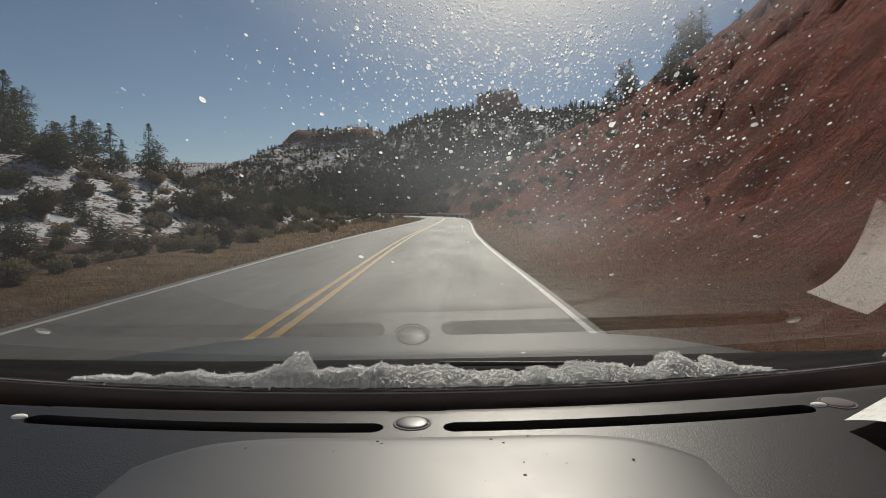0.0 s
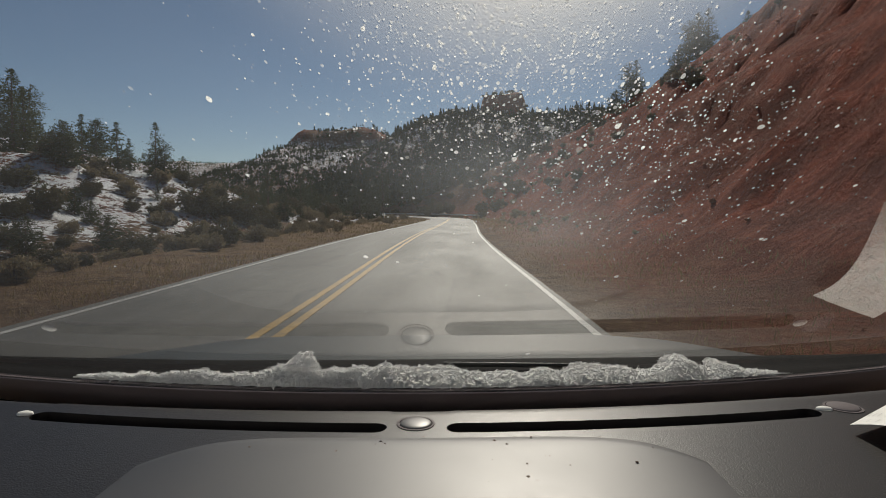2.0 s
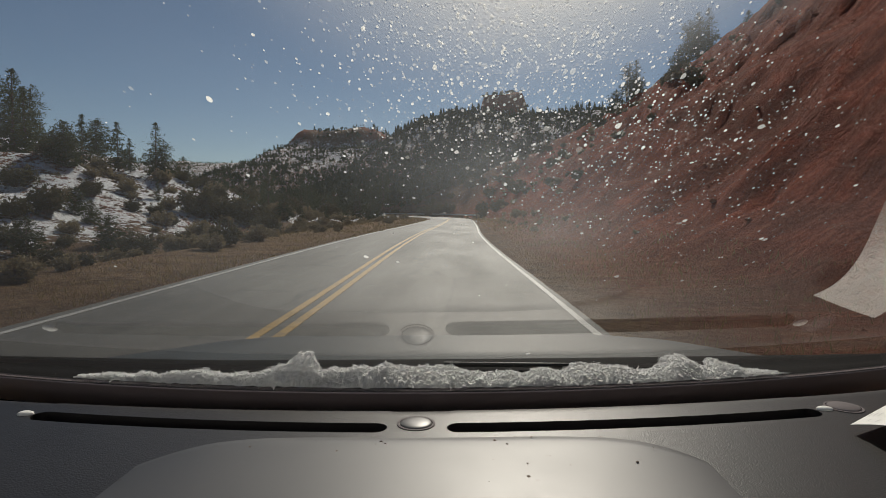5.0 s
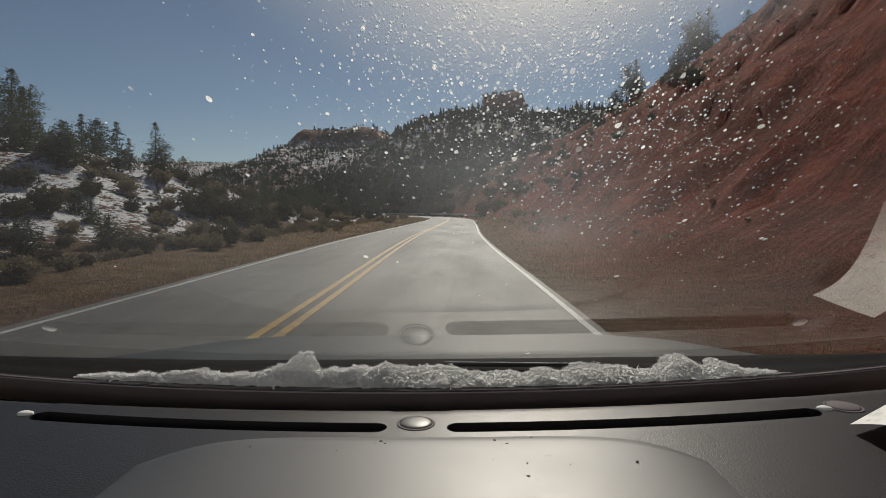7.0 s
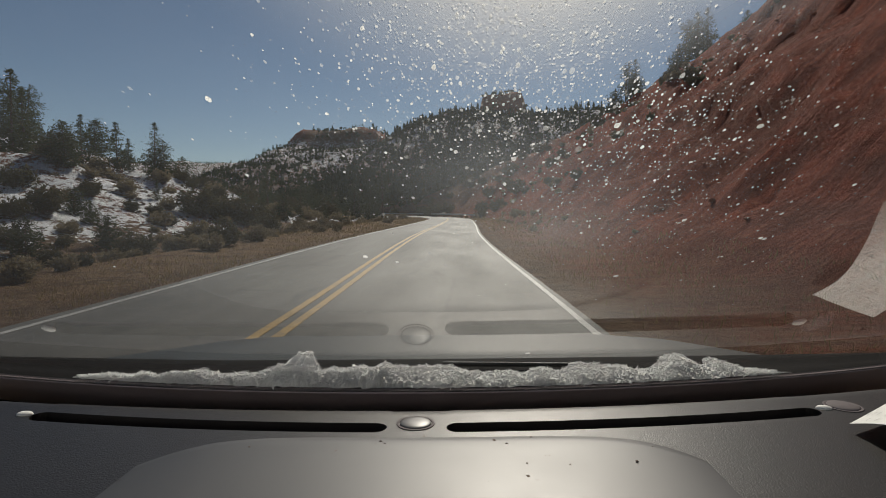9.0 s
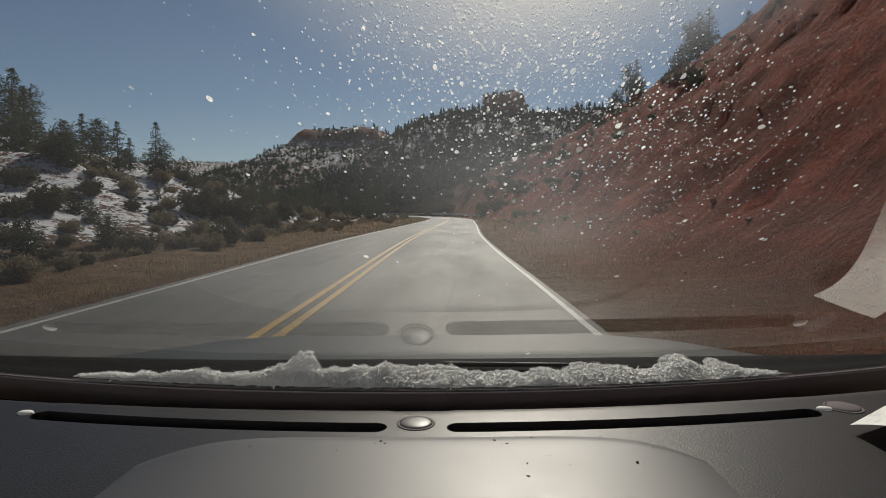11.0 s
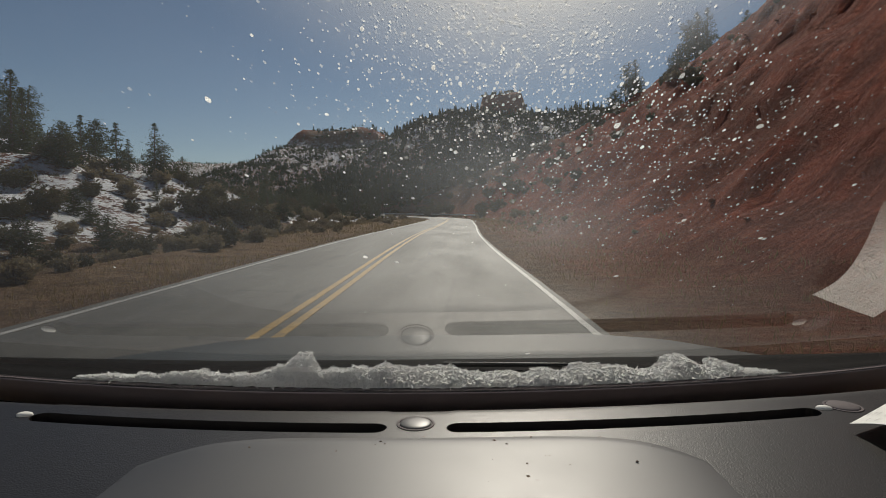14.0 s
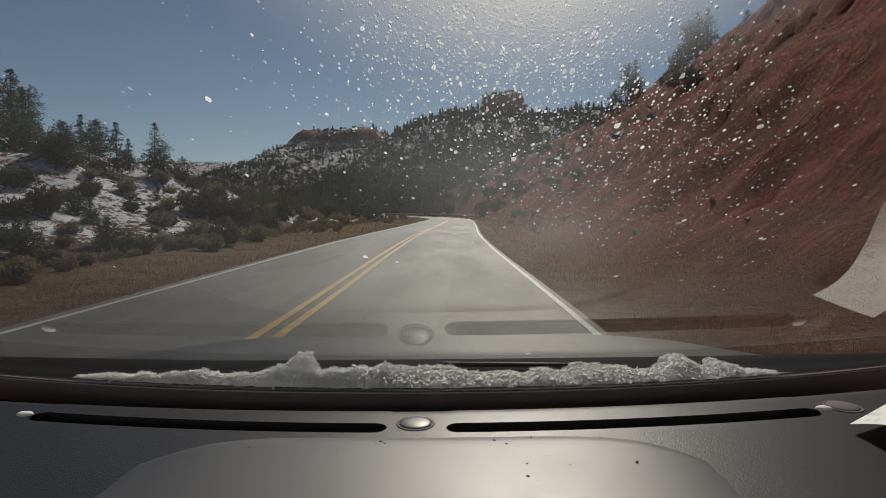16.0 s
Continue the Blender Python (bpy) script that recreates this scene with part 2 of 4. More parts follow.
def speck_material():
    m, nt, b = shader("dried_specks")
    tr = put(nt, "ShaderNodeBsdfTranslucent", Color=(0.85, 0.85, 0.83, 1))
    clear = nt.nodes.new("ShaderNodeBsdfTransparent")
    isl = nt.nodes.new("ShaderNodeNewGeometry").outputs["Random Per Island"]
    ms = put(nt, "ShaderNodeMixShader", {0: ramp(nt, isl, (0.3, 0.2), (0.7, 0.6), (1.0, 1.0)), 1: clear.outputs[0], 2: tr.outputs[0]})
    nt.links.new(ms.outputs[0], nt.nodes["Material Output"].inputs[0])
    return m


DUST_AND_GLARE = 0.078
GROUND, ASPHALT = ground_material(), road_material()
YELLOW, WHITE = paint_material("yellow_line_paint", (0.40, 0.235, 0.045), 0.85), paint_material("white_line_paint", (0.42, 0.41, 0.39), 0.7)
BARK = surface("pine_bark", (0.06, 0.042, 0.032), (0.13, 0.085, 0.06), 2.0, 0.9, 14, 0.8, 0.03)
NEEDLES = leafy("pine_needles", (0.034, 0.046, 0.022), (0.095, 0.105, 0.050), 0.6)
JUNIPER = leafy("juniper_leaves", (0.055, 0.054, 0.030), (0.15, 0.13, 0.072), 1.5)
SAGE = leafy("dry_brush_twigs", (0.16, 0.13, 0.08), (0.38, 0.31, 0.19), 2.0)
STRAW = leafy("dry_grass_blades", (0.20, 0.145, 0.07), (0.40, 0.30, 0.16), 1.0)
ROCK = surface("red_sandstone", (0.24, 0.06, 0.03), (0.38, 0.13, 0.07), 1.2, 0.9, 9, 0.8, 0.05)
BROWN_ROCK = surface("brown_rock", (0.10, 0.07, 0.05), (0.24, 0.17, 0.12), 1.0, 0.9, 8, 0.8, 0.05)
STEEL = surface("galvanised_steel", (0.28, 0.28, 0.27), (0.45, 0.45, 0.44), 2.0, 0.5, 30, 0.2, 0.003, metallic=0.7)
WOOD = surface("weathered_post_wood", (0.14, 0.1, 0.07), (0.26, 0.2, 0.15), 4.0, 0.9, 40, 0.5, 0.01)
SKIN = leather_material("grained_dashboard", (0.017, 0.0150, 0.0143), 0.40)
PAD = smooth_pad_material()
BLACK = surface("black_plastic", (0.13, 0.112, 0.114), (0.16, 0.14, 0.142), 20, 0.75, 200, 0.2, 0.001, spec=0.12)
COWL = surface("cowl_plastic", (0.011, 0.010, 0.010), (0.017, 0.015, 0.015), 20, 0.8, 200, 0.2, 0.001, spec=0.05)
FRIT = surface("black_glass_edge", (0.28, 0.232, 0.238), (0.32, 0.266, 0.272), 10, 0.6, 90, 0.05, 0.0005)
PAINT = surface("dark_car_paint", (0.03, 0.034, 0.034), (0.042, 0.046, 0.046), 3, 0.45, 300, 0.03, 0.0003, spec=0.3)
GLOSSY = surface("glossy_black_metal", (0.02, 0.02, 0.02), (0.03, 0.03, 0.03), 9, 0.38, 90, 0.05, 0.0005)
CLOTH = surface("grey_headliner", (0.44, 0.42, 0.39), (0.52, 0.50, 0.47), 8, 0.95, 300, 0.4, 0.001)
RUBBER = surface("tyre_rubber", (0.015, 0.015, 0.015), (0.03, 0.03, 0.03), 8, 0.85, 60, 0.3, 0.003)
COVER = surface("sensor_cover_plastic", (0.07, 0.068, 0.066), (0.10, 0.098, 0.095), 30, 0.45, 700, 0.1, 0.0004)
PAPER = surface("white_paper", (0.68, 0.68, 0.64), (0.78, 0.78, 0.74), 14, 0.8, 200, 0.1, 0.0005)
INK = surface("grey_print", (0.44, 0.44, 0.42), (0.56, 0.56, 0.54), 60, 0.8, 300, 0.1, 0.0003)
SNOW, SPECKS, ICE = snow_material("coarse_snow"), speck_material(), leafy("clear_ice", (0.97, 0.97, 0.97), (0.99, 0.99, 0.98), 3.0)
GLASS, GLASS_OUT = glass_material("inner_glass", True), glass_material("dusty_outer_glass_with_glare", False)


# ---- building ----
def mesh_of(name, verts, faces, material, smooth=True):
    me = bpy.data.meshes.new(name)
    me.from_pydata([tuple(map(float, v)) for v in verts], [], [tuple(map(int, q)) for q in faces])
    me.materials.append(material)
    if smooth:
        me.shade_smooth()
        me.set_sharp_from_angle(angle=radians(38))
    me.update()
    return me


def part(name, shape, material, parent, label=""):
    """One mesh under a thing or under a part; shape: a bmesh or (verts, faces)."""
    if isinstance(shape, tuple):
        me = mesh_of(name, shape[0], shape[1], material)
    else:
        me = bpy.data.meshes.new(name)
        bmesh.ops.recalc_face_normals(shape, faces=shape.faces)
        shape.to_mesh(me)
        shape.free()
        me.materials.append(material)
    ob = new(name, me)
    ob.parent = parent
    return tagged(ob, label)


def slab(x0, x1, y0, y1, z0, z1, r=0.0, seg=2):
    bm = bmesh.new()
    bmesh.ops.create_cube(bm, size=1, matrix=Matrix.Translation(((x0 + x1) / 2, (y0 + y1) / 2, (z0 + z1) / 2)) @ Matrix.Diagonal((x1 - x0, y1 - y0, z1 - z0, 1)))
    if r:
        bmesh.ops.bevel(bm, geom=list(bm.edges), offset=r, segments=seg, affect="EDGES", profile=0.6)
    return bm


def sheet(rows):
    """A grid of points (rows of equal length) as verts and faces."""
    n = len(rows[0])
    verts = [p for row in rows for p in row]
    faces = [(i * n + j, i * n + j + 1, (i + 1) * n + j + 1, (i + 1) * n + j) for i in range(len(rows) - 1) for j in range(n - 1)]
    return verts, faces


def thick(rows, depth):
    """A grid of points given thickness downwards along z, closed round the rim."""
    n, k = len(rows[0]), len(rows)
    verts, faces = sheet(rows)
    m = len(verts)
    verts = verts + [(x, y, z - depth) for x, y, z in verts]
    faces = faces + [tuple(m + i for i in reversed(q)) for q in faces]
    rim = list(range(n)) + [i * n + n - 1 for i in range(1, k)] + [(k - 1) * n + j for j in range(n - 2, -1, -1)] + [i * n for i in range(k - 2, 0, -1)]
    for a, b in zip(rim, rim[1:] + rim[:1]):
        faces.append((b, a, m + a, m + b))
    return verts, faces


def smoothstep(a, b, x):
    t = np.clip((x - a) / (b - a), 0, 1)
    return t * t * (3 - 2 * t)


def lattice(ix, iy, seed):
    h = (ix.astype(np.int64) * 374761393 + iy.astype(np.int64) * 668265263 + seed * 974711) & 0x7FFFFFFF
    h = ((h ^ (h >> 13)) * 1274126177) & 0x7FFFFFFF
    return ((h ^ (h >> 16)) & 0xFFFF) / 65535.0


def patchy(x, y, seed=0):
    """Smooth random field between 0 and 1, one lump a unit."""
    x, y = np.asarray(x, float), np.asarray(y, float)
    ix, iy = np.floor(x), np.floor(y)
    fx, fy = x - ix, y - iy
    fx, fy = fx * fx * (3 - 2 * fx), fy * fy * (3 - 2 * fy)
    a, b = lattice(ix, iy, seed), lattice(ix + 1, iy, seed)
    c, d = lattice(ix, iy + 1, seed), lattice(ix + 1, iy + 1, seed)
    return (a * (1 - fx) + b * fx) * (1 - fy) + (c * (1 - fx) + d * fx) * fy


def rough_field(x, y, seed=0, octaves=5, gain=0.5):
    total, amp, norm = 0.0, 1.0, 0.0
    for k in range(octaves):
        total = total + amp * patchy(x * 2 ** k, y * 2 ** k, seed + 17 * k)
        norm, amp = norm + amp, amp * gain
    return total / norm


# ---- the road's line: nearly straight past the car, a slight swing to the right, then a left-hand bend ----
MID = -2.1


def eased(y, ys, values):
    """Values between knots, with the corners rounded off."""
    return sum(np.interp(y + d, ys, values) for d in np.linspace(-6, 6, 25)) / 25


line = [(eased(y, [-170, 0, 8, 18, 32, 50, 78, 95], [-1.86, -1.86, -2.0, -2.36, -2.55, -2.3, -2.25, -2.5]), y) for y in np.arange(-160, 88, 2.5)]
bend = 0.0
for k in range(54):
    bend += radians(58) / 54
    line.append((line[-1][0] - 2.5 * math.sin(bend), line[-1][1] + 2.5 * math.cos(bend)))
ux, uy = -math.sin(radians(58)), math.cos(radians(58))
for _ in range(70):
    line.append((line[-1][0] + ux * 2.5, line[-1][1] + uy * 2.5))
LINE = np.array(line)
TAN = np.gradient(LINE, axis=0)
TAN /= np.linalg.norm(TAN, axis=1)[:, None]


def off_road(x, y):
    """Signed distance from the road's middle, right-hand side positive."""
    x, y = np.atleast_1d(np.asarray(x, float)), np.atleast_1d(np.asarray(y, float))
    out = np.empty(x.shape)
    flat_x, flat_y, flat = x.ravel(), y.ravel(), out.ravel()
    for i in range(0, flat_x.size, 4000):
        px, py = flat_x[i:i + 4000, None], flat_y[i:i + 4000, None]
        d2 = (px - LINE[None, :, 0]) ** 2 + (py - LINE[None, :, 1]) ** 2
        k = d2.argmin(1)
        side = TAN[k, 1] * (px[:, 0] - LINE[k, 0]) - TAN[k, 0] * (py[:, 0] - LINE[k, 1])
        dist = np.sqrt(d2[np.arange(len(k)), k])
        near = np.abs(side)
        flat[i:i + 4000] = np.where(dist < 30, np.where(dist < 3.5 + near, side, np.sign(side) * dist), np.sign(side) * dist)
    return flat.reshape(x.shape)


def terrain(x, y):
    """Height of the ground, and how red, snowy and grassy it is."""
    x, y = np.atleast_1d(np.asarray(x, float)), np.atleast_1d(np.asarray(y, float))
    sd = off_road(x, y)
    rd = np.abs(sd)
    # far mountains
    lump = rough_field(x / 60, y / 60, 3)
    hill_b = (69 + 12 * smoothstep(-60, 15, x)) * smoothstep(170, 500, y) * smoothstep(-142, -32, x + 0.08 * (y - 480))
    butte = 21 * smoothstep(11, 17, x) * smoothstep(56, 48, x) * smoothstep(488, 500, y) * smoothstep(560, 545, y)
    hill_a = 84 * smoothstep(330, 800, y) * smoothstep(-330, -225, x) * smoothstep(60, -90, x)
    mesa = (26 + 12 * rough_field(x / 18, y / 18, 62, 3)) * smoothstep(-268, -212, x) * smoothstep(-60, -140, x) * smoothstep(745, 800, y)
    ridge = 70 * smoothstep(900, 1600, y) * smoothstep(-1500, -1100, x) * smoothstep(-250, -600, x - 0.05 * y) + 60 * smoothstep(900, 1500, y)
    far = np.maximum(np.maximum(hill_b + butte, hill_a + mesa), ridge)
    far = far + (lump - 0.5) * 22 * smoothstep(5, 60, far) + (rough_field(x / 14, y / 14, 8) - 0.5) * 3 * smoothstep(5, 40, far)
    side_hills = 60 * smoothstep(90, 330, np.abs(x)) * smoothstep(420, 200, y) * smoothstep(0.35, 0.65, rough_field(x / 120, y / 120, 31, 3))
    # snowy hill on the left of the road
    hill_l = 6.5 * np.exp(-((x + 50) / 22) ** 2 - ((y - 62) / 34) ** 2) + 8.5 * smoothstep(-34, -75, x) * smoothstep(95, 25, y) * smoothstep(-60, -20, y)
    hill_l = hill_l + 2.6 * smoothstep(-11, -27, x) * smoothstep(75, 45, y) * smoothstep(2, 16, y)
    hill_l = hill_l + ((rough_field(x / 9, y / 9, 5) - 0.45) * 3.4 + (rough_field(x / 2.4, y / 2.4, 35, 3) - 0.5) * 1.3) * smoothstep(0.3, 3, hill_l)
    left = hill_l + (rough_field(x / 6, y / 6, 6) - 0.5) * 0.9 * smoothstep(8, 16, rd) - 0.45 * smoothstep(6.5, 9, rd)
    # red cut slope on the right of the road
    s = np.maximum(sd - 6.6 - 1.2 * (rough_field(x * 0, y / 11, 12, 3) - 0.5), 0)
    crest = np.interp(y, [-160, 0, 50, 95, 128, 165, 215], [40, 50, 56, 52, 38, 18, 4]) * (0.9 + 0.2 * rough_field(x * 0, y / 24, 21, 3))
    cut = crest * (1 - np.exp(-1.12 * (s - 1.7 * (1 - np.exp(-s / 2.4))) / crest))
    gully = np.abs(rough_field(y / 7.5 + 0.02 * s, s / 26, 14, 4) - 0.5) * 2
    cut = cut - (1 - gully) ** 2 * np.minimum(s * 0.10, 0.9) + (rough_field(x / 3.4, y / 3.4, 15, 4) - 0.5) * np.minimum(s * 0.4, 1.5) + (rough_field(x / 1.1, y / 1.1, 25, 3) - 0.5) * np.minimum(s * 0.3, 0.9)
    cut = cut + 0.55 * np.sin(cut * 0.9 + 5 * rough_field(x / 15, y / 15, 16, 3)) * smoothstep(3, 9, s)
    cut = cut + 0.8 * smoothstep(19, 24, s + 4 * (gully - 0.5)) * smoothstep(64, 54, y + 6 * (rough_field(s / 5, s / 5, 44, 3) - 0.5))
    right = np.maximum(cut, 0) * smoothstep(235, 150, y) - 0.2 * smoothstep(5.6, 6.6, sd) * smoothstep(8.2, 7.4, sd)
    z = np.where(sd > 0, np.maximum(right, far * smoothstep(8, 45, rd)), left + far * smoothstep(8, 60, rd))
    z = np.maximum(z, (side_hills * smoothstep(60, 200, rd)) + np.minimum(z, 0))
    bed = smoothstep(6.2, 4.9, rd)
    z = z * smoothstep(5.0, 6.6, rd) + (rough_field(x / 1.3, y / 1.3, 9, 3) - 0.5) * 0.12 * smoothstep(5.4, 7.5, rd) - 0.02 - 0.03 * bed
    red = (0.72 * smoothstep(3.8, 5.0, sd) + 0.28 * smoothstep(5.5, 10.5, sd + 4 * (lump - 0.5))) * smoothstep(165, 110, y) * smoothstep(crest * 1.5 + 40, crest * 1.2 + 12, s) + 0.55 * smoothstep(6, 14, butte) + 0.75 * smoothstep(4, 20, mesa) * smoothstep(0.35, 0.55, lump)
    red = np.maximum(red, 0.45 * smoothstep(5.4, 7.0, -sd) * smoothstep(0.5, 0.7, rough_field(x / 5, y / 5, 33, 3)))
    snow = np.where(sd < 0, 0.84 * smoothstep(7.5, 12, rd) * smoothstep(0.25, 0.6, rough_field(x / 25, y / 25, 41, 3) + 0.12), 0.0)
    snow = np.where(y > 180, 0.50 + 0.20 * smoothstep(18, 60, z), snow) * smoothstep(8, 14, rd)
    snow = np.where((sd > 0) & (y < 180), 0.0, snow) * (1 - 0.8 * smoothstep(6, 14, butte)) * (1 - 0.45 * smoothstep(4, 20, mesa))
    grass = smoothstep(3.1, 4.0, rd) * np.where(sd < 0, smoothstep(12, 6.5, rd), 0.45 * smoothstep(9.0, 5.0, rd))
    return z, np.clip(red, 0, 1), np.clip(snow, 0, 1), np.clip(grass, 0, 1)


def height(x, y):
    return float(terrain(x, y)[0][0])


def spaced(*runs):
    out = []
    for a, b, step in runs:
        out += list(np.arange(a, b, step))
    return np.array(out + [runs[-1][1]])


def make_ground():
    xs = spaced((-3000, -1000, 250), (-1000, -300, 28), (-300, -90, 7), (-90, -12, 1.3), (-12, 4, 0.6), (4, 62, 0.55), (62, 170, 4), (170, 600, 22), (600, 3000, 240))
    ys = spaced((-1500, -200, 130), (-200, -20, 12), (-20, 4, 1.5), (4, 70, 0.6), (70, 190, 1.2), (190, 600, 5), (600, 900, 8), (900, 1700, 27), (1700, 3400, 170))
    gx, gy = np.meshgrid(xs, ys)
    z, red, snow, grass = terrain(gx, gy)
    n, k = len(xs), len(ys)
    verts = np.stack([gx, gy, z], -1).reshape(-1, 3)
    idx = np.arange(n * k).reshape(k, n)
    quads = np.stack([idx[:-1, :-1], idx[:-1, 1:], idx[1:, 1:], idx[1:, :-1]], -1).reshape(-1, 4)
    me = bpy.data.meshes.new("ground")
    me.vertices.add(len(verts))
    me.vertices.foreach_set("co", verts.ravel())
    me.loops.add(quads.size)
    me.loops.foreach_set("vertex_index", quads.ravel())
    me.polygons.add(len(quads))
    me.polygons.foreach_set("loop_start", np.arange(0, quads.size, 4))
    me.update(calc_edges=True)
    me.shade_smooth()
    for name, values in (("red", red), ("snow", snow), ("grass", grass)):
        me.attributes.new(name, "FLOAT", "POINT").data.foreach_set("value", values.ravel().astype(np.float32))
    me.materials.append(GROUND)
    tagged(new("ground", me), "dry hillside ground with snow patches and a red cut slope", "ground", kind="structure")


make_ground()


def ribbon(a, b, z, keep=(0, None), depth=0.0):
    """A strip along the road between two distances from its middle."""
    pts, tan = LINE[keep[0]:keep[1]], TAN[keep[0]:keep[1]]
    rows = []
    for (x, y), (tx, ty) in zip(pts, tan):
        rows.append([(x + ty * d, y - tx * d, z) for d in np.linspace(a, b, 9 if depth else 2)])
    return thick(rows, depth) if depth else sheet(rows)


def structure(name, shape, material, label, category):
    return tagged(new(name, mesh_of(name, shape[0], shape[1], material)), label, category, kind="structure")


structure("road", ribbon(-2.98, 3.46, 0.0, depth=0.10), ASPHALT, "weathered grey two-lane asphalt road with fine cracks", "road")
structure("yellow_line", ribbon(-0.17, -0.06, 0.006, depth=0.004), YELLOW, "worn yellow centre line on the asphalt", "road marking")
structure("yellow_line", ribbon(0.06, 0.17, 0.006, depth=0.004), YELLOW, "worn yellow centre line on the asphalt", "road marking")
structure("white_line", ribbon(3.29, 3.37, 0.006, depth=0.004), WHITE, "worn white edge line beside the red slope", "road marking")
structure("white_line", ribbon(-2.80, -2.71, 0.006, depth=0.004), WHITE, "worn white edge line beside the dry grass", "road marking")


# ---- the car ----
Z0 = EYE                 # the dashboard's numbers below are counted from the eye's height
CX = -0.068              # the car's middle
car = tagged(new("car"), "car front with a dark grey grained dashboard, bonnet and dusty windscreen", "car")


def rear_edge(x):
    return 0.142 * x * x + 0.085 * x + 0.869


def slot_mid(x):
    return 0.167 * x * x + 0.070 * x + 0.786


def slot_half(x):
    """Half the slot's width at x: two long slots with round ends."""
    r = 0.0175
    for a, b in ((-0.635, -0.107), (-0.024, 0.535)):
        if a <= x <= b:
            e = min(x - a, b - x, r)
            return math.sqrt(max(r * r - (r - e) ** 2, 0.0))
    return 0.0


def dash_z(x, y):
    """The dashboard's top: nearly flat, falling away towards the seats and the doors."""
    return Z0 - 0.300 - 0.35 * max(0.0, 0.47 - y) ** 1.3 - 0.5 * max(0.0, abs(x - CX) - 0.80) ** 2


ends = [e + d for e in (-0.635, -0.107, -0.024, 0.535) for d in (-0.0175, -0.016, -0.014, -0.011, -0.008, -0.005, -0.003, -0.0015, -0.0005, 0, 0.0005, 0.0015, 0.003, 0.005, 0.008, 0.011, 0.014, 0.016, 0.0175)]
xs = sorted(set(np.round(list(np.linspace(-0.99, 0.93, 95)) + ends, 5)))
front_rows, back_rows = [], []
for k in range(15):
    row = []
    for x in xs:
        lo, hi = 0.16, slot_mid(x) - slot_half(x)
        y = lo + (hi - lo) * k / 14
        row.append((x, y, dash_z(x, y)))
    front_rows.append(row)
for k in range(6):
    row = []
    for x in xs:
        lo, hi = slot_mid(x) + slot_half(x), rear_edge(x)
        t = k / 5
        y = lo + (hi - lo) * t
        row.append((x, y, dash_z(x, y) - 0.006 * max(0.0, t - 0.79) / 0.21))
    back_rows.append(row)
fv, ff = thick(front_rows, 0.035)
bv, bf = thick(back_rows, 0.035)
dashboard = part("dashboard", (fv + bv, ff + [tuple(i + len(fv) for i in q) for q in bf]), SKIN, car, "dark grey grained dashboard top")
for a, b in ((-0.635, -0.107), (-0.024, 0.535)):
    rows = [[(x, slot_mid(x) + d, Z0 - 0.318) for x in np.linspace(a, b, 24)] for d in (-0.0172, 0.0172)]
    part("defrost_slot", thick(rows, 0.004), BLACK, dashboard, "long black defrost slot")

# smooth raised pad in the middle of the dashboard
rows = []
for k in range(31):
    row = []
    for j in range(61):
        u, v = 2 * j / 60 - 1, 2 * k / 30 - 1
        # square to rounded rectangle
        x = -0.047 + 0.362 * u
        lip = 0.183 * x * x + 0.072 * x + 0.753
        y = 0.20 + (lip - 0.20) * (v + 1) / 2 - 0.12 * (abs(u) ** 5) * (v + 1) / 2
        e = max(abs(u) ** 6, max(v, 0.0) ** 26)
        row.append((x, y, dash_z(x, y) + 0.0085 - 0.0125 * e))
    rows.append(row)
part("smooth_pad", thick(rows, 0.012), PAD, dashboard, "smooth satin grey pad with small dark spots")


def dome(cx, cy, cz, rx, ry, h, rings=7, n=36):
    verts, faces = [], []
    for k in range(rings + 1):
        t = k / rings
        r, z = math.cos(t * 1.25), h * math.sin(t * 1.25)
        if k == 0:
            verts += [(cx + rx * math.cos(2 * math.pi * j / n), cy + ry * math.sin(2 * math.pi * j / n), cz - 0.004) for j in range(n)]
        verts += [(cx + rx * r * math.cos(2 * math.pi * j / n), cy + ry * r * math.sin(2 * math.pi * j / n), cz + z) for j in range(n)]
    for k in range(rings + 1):
        faces += [(k * n + j, k * n + (j + 1) % n, (k + 1) * n + (j + 1) % n, (k + 1) * n + j) for j in range(n)]
    faces.append(tuple(range((rings + 1) * n, (rings + 2) * n)))
    return verts, faces


def ring(cx, cy, cz, r0, r1, h, n=36):
    verts = []
    for r, z in ((r0, 0), (r0, h), ((r0 + r1) / 2, h * 1.3), (r1, h), (r1, 0)):
        verts += [(cx + r * math.cos(2 * math.pi * j / n), cy + r * math.sin(2 * math.pi * j / n), cz + z) for j in range(n)]
    faces = [(k * n + j, k * n + (j + 1) % n, (k + 1) * n + (j + 1) % n, (k + 1) * n + j) for k in range(4) for j in range(n)]
    return verts, faces


for sx, sy in ((-0.068, 0.797), (0.583, 0.893)):
    cover = part("sensor_cover", dome(sx, sy, Z0 - 0.299, 0.0225, 0.0225, 0.0038), COVER if sx < 0 else BLACK, dashboard, "round grey sensor cover")
    part("seat_ring", ring(sx, sy, Z0 - 0.300, 0.0235, 0.027, 0.0012), BLACK, cover, "thin black ring")

# small pale domes at the outer ends of the slots
for sx, sy in ((-0.648, 0.812), (0.548, 0.882)):
    part("slot_clip", dome(sx, sy, Z0 - 0.299, 0.012, 0.008, 0.004, 4, 16), PAPER, dashboard, "small white dome at the slot's end")

# windscreen: a gently curved pane that leans far back
def snow_foot(x):
    """How far up the glass the foot of the snow lies."""
    return SNOW_FOOT


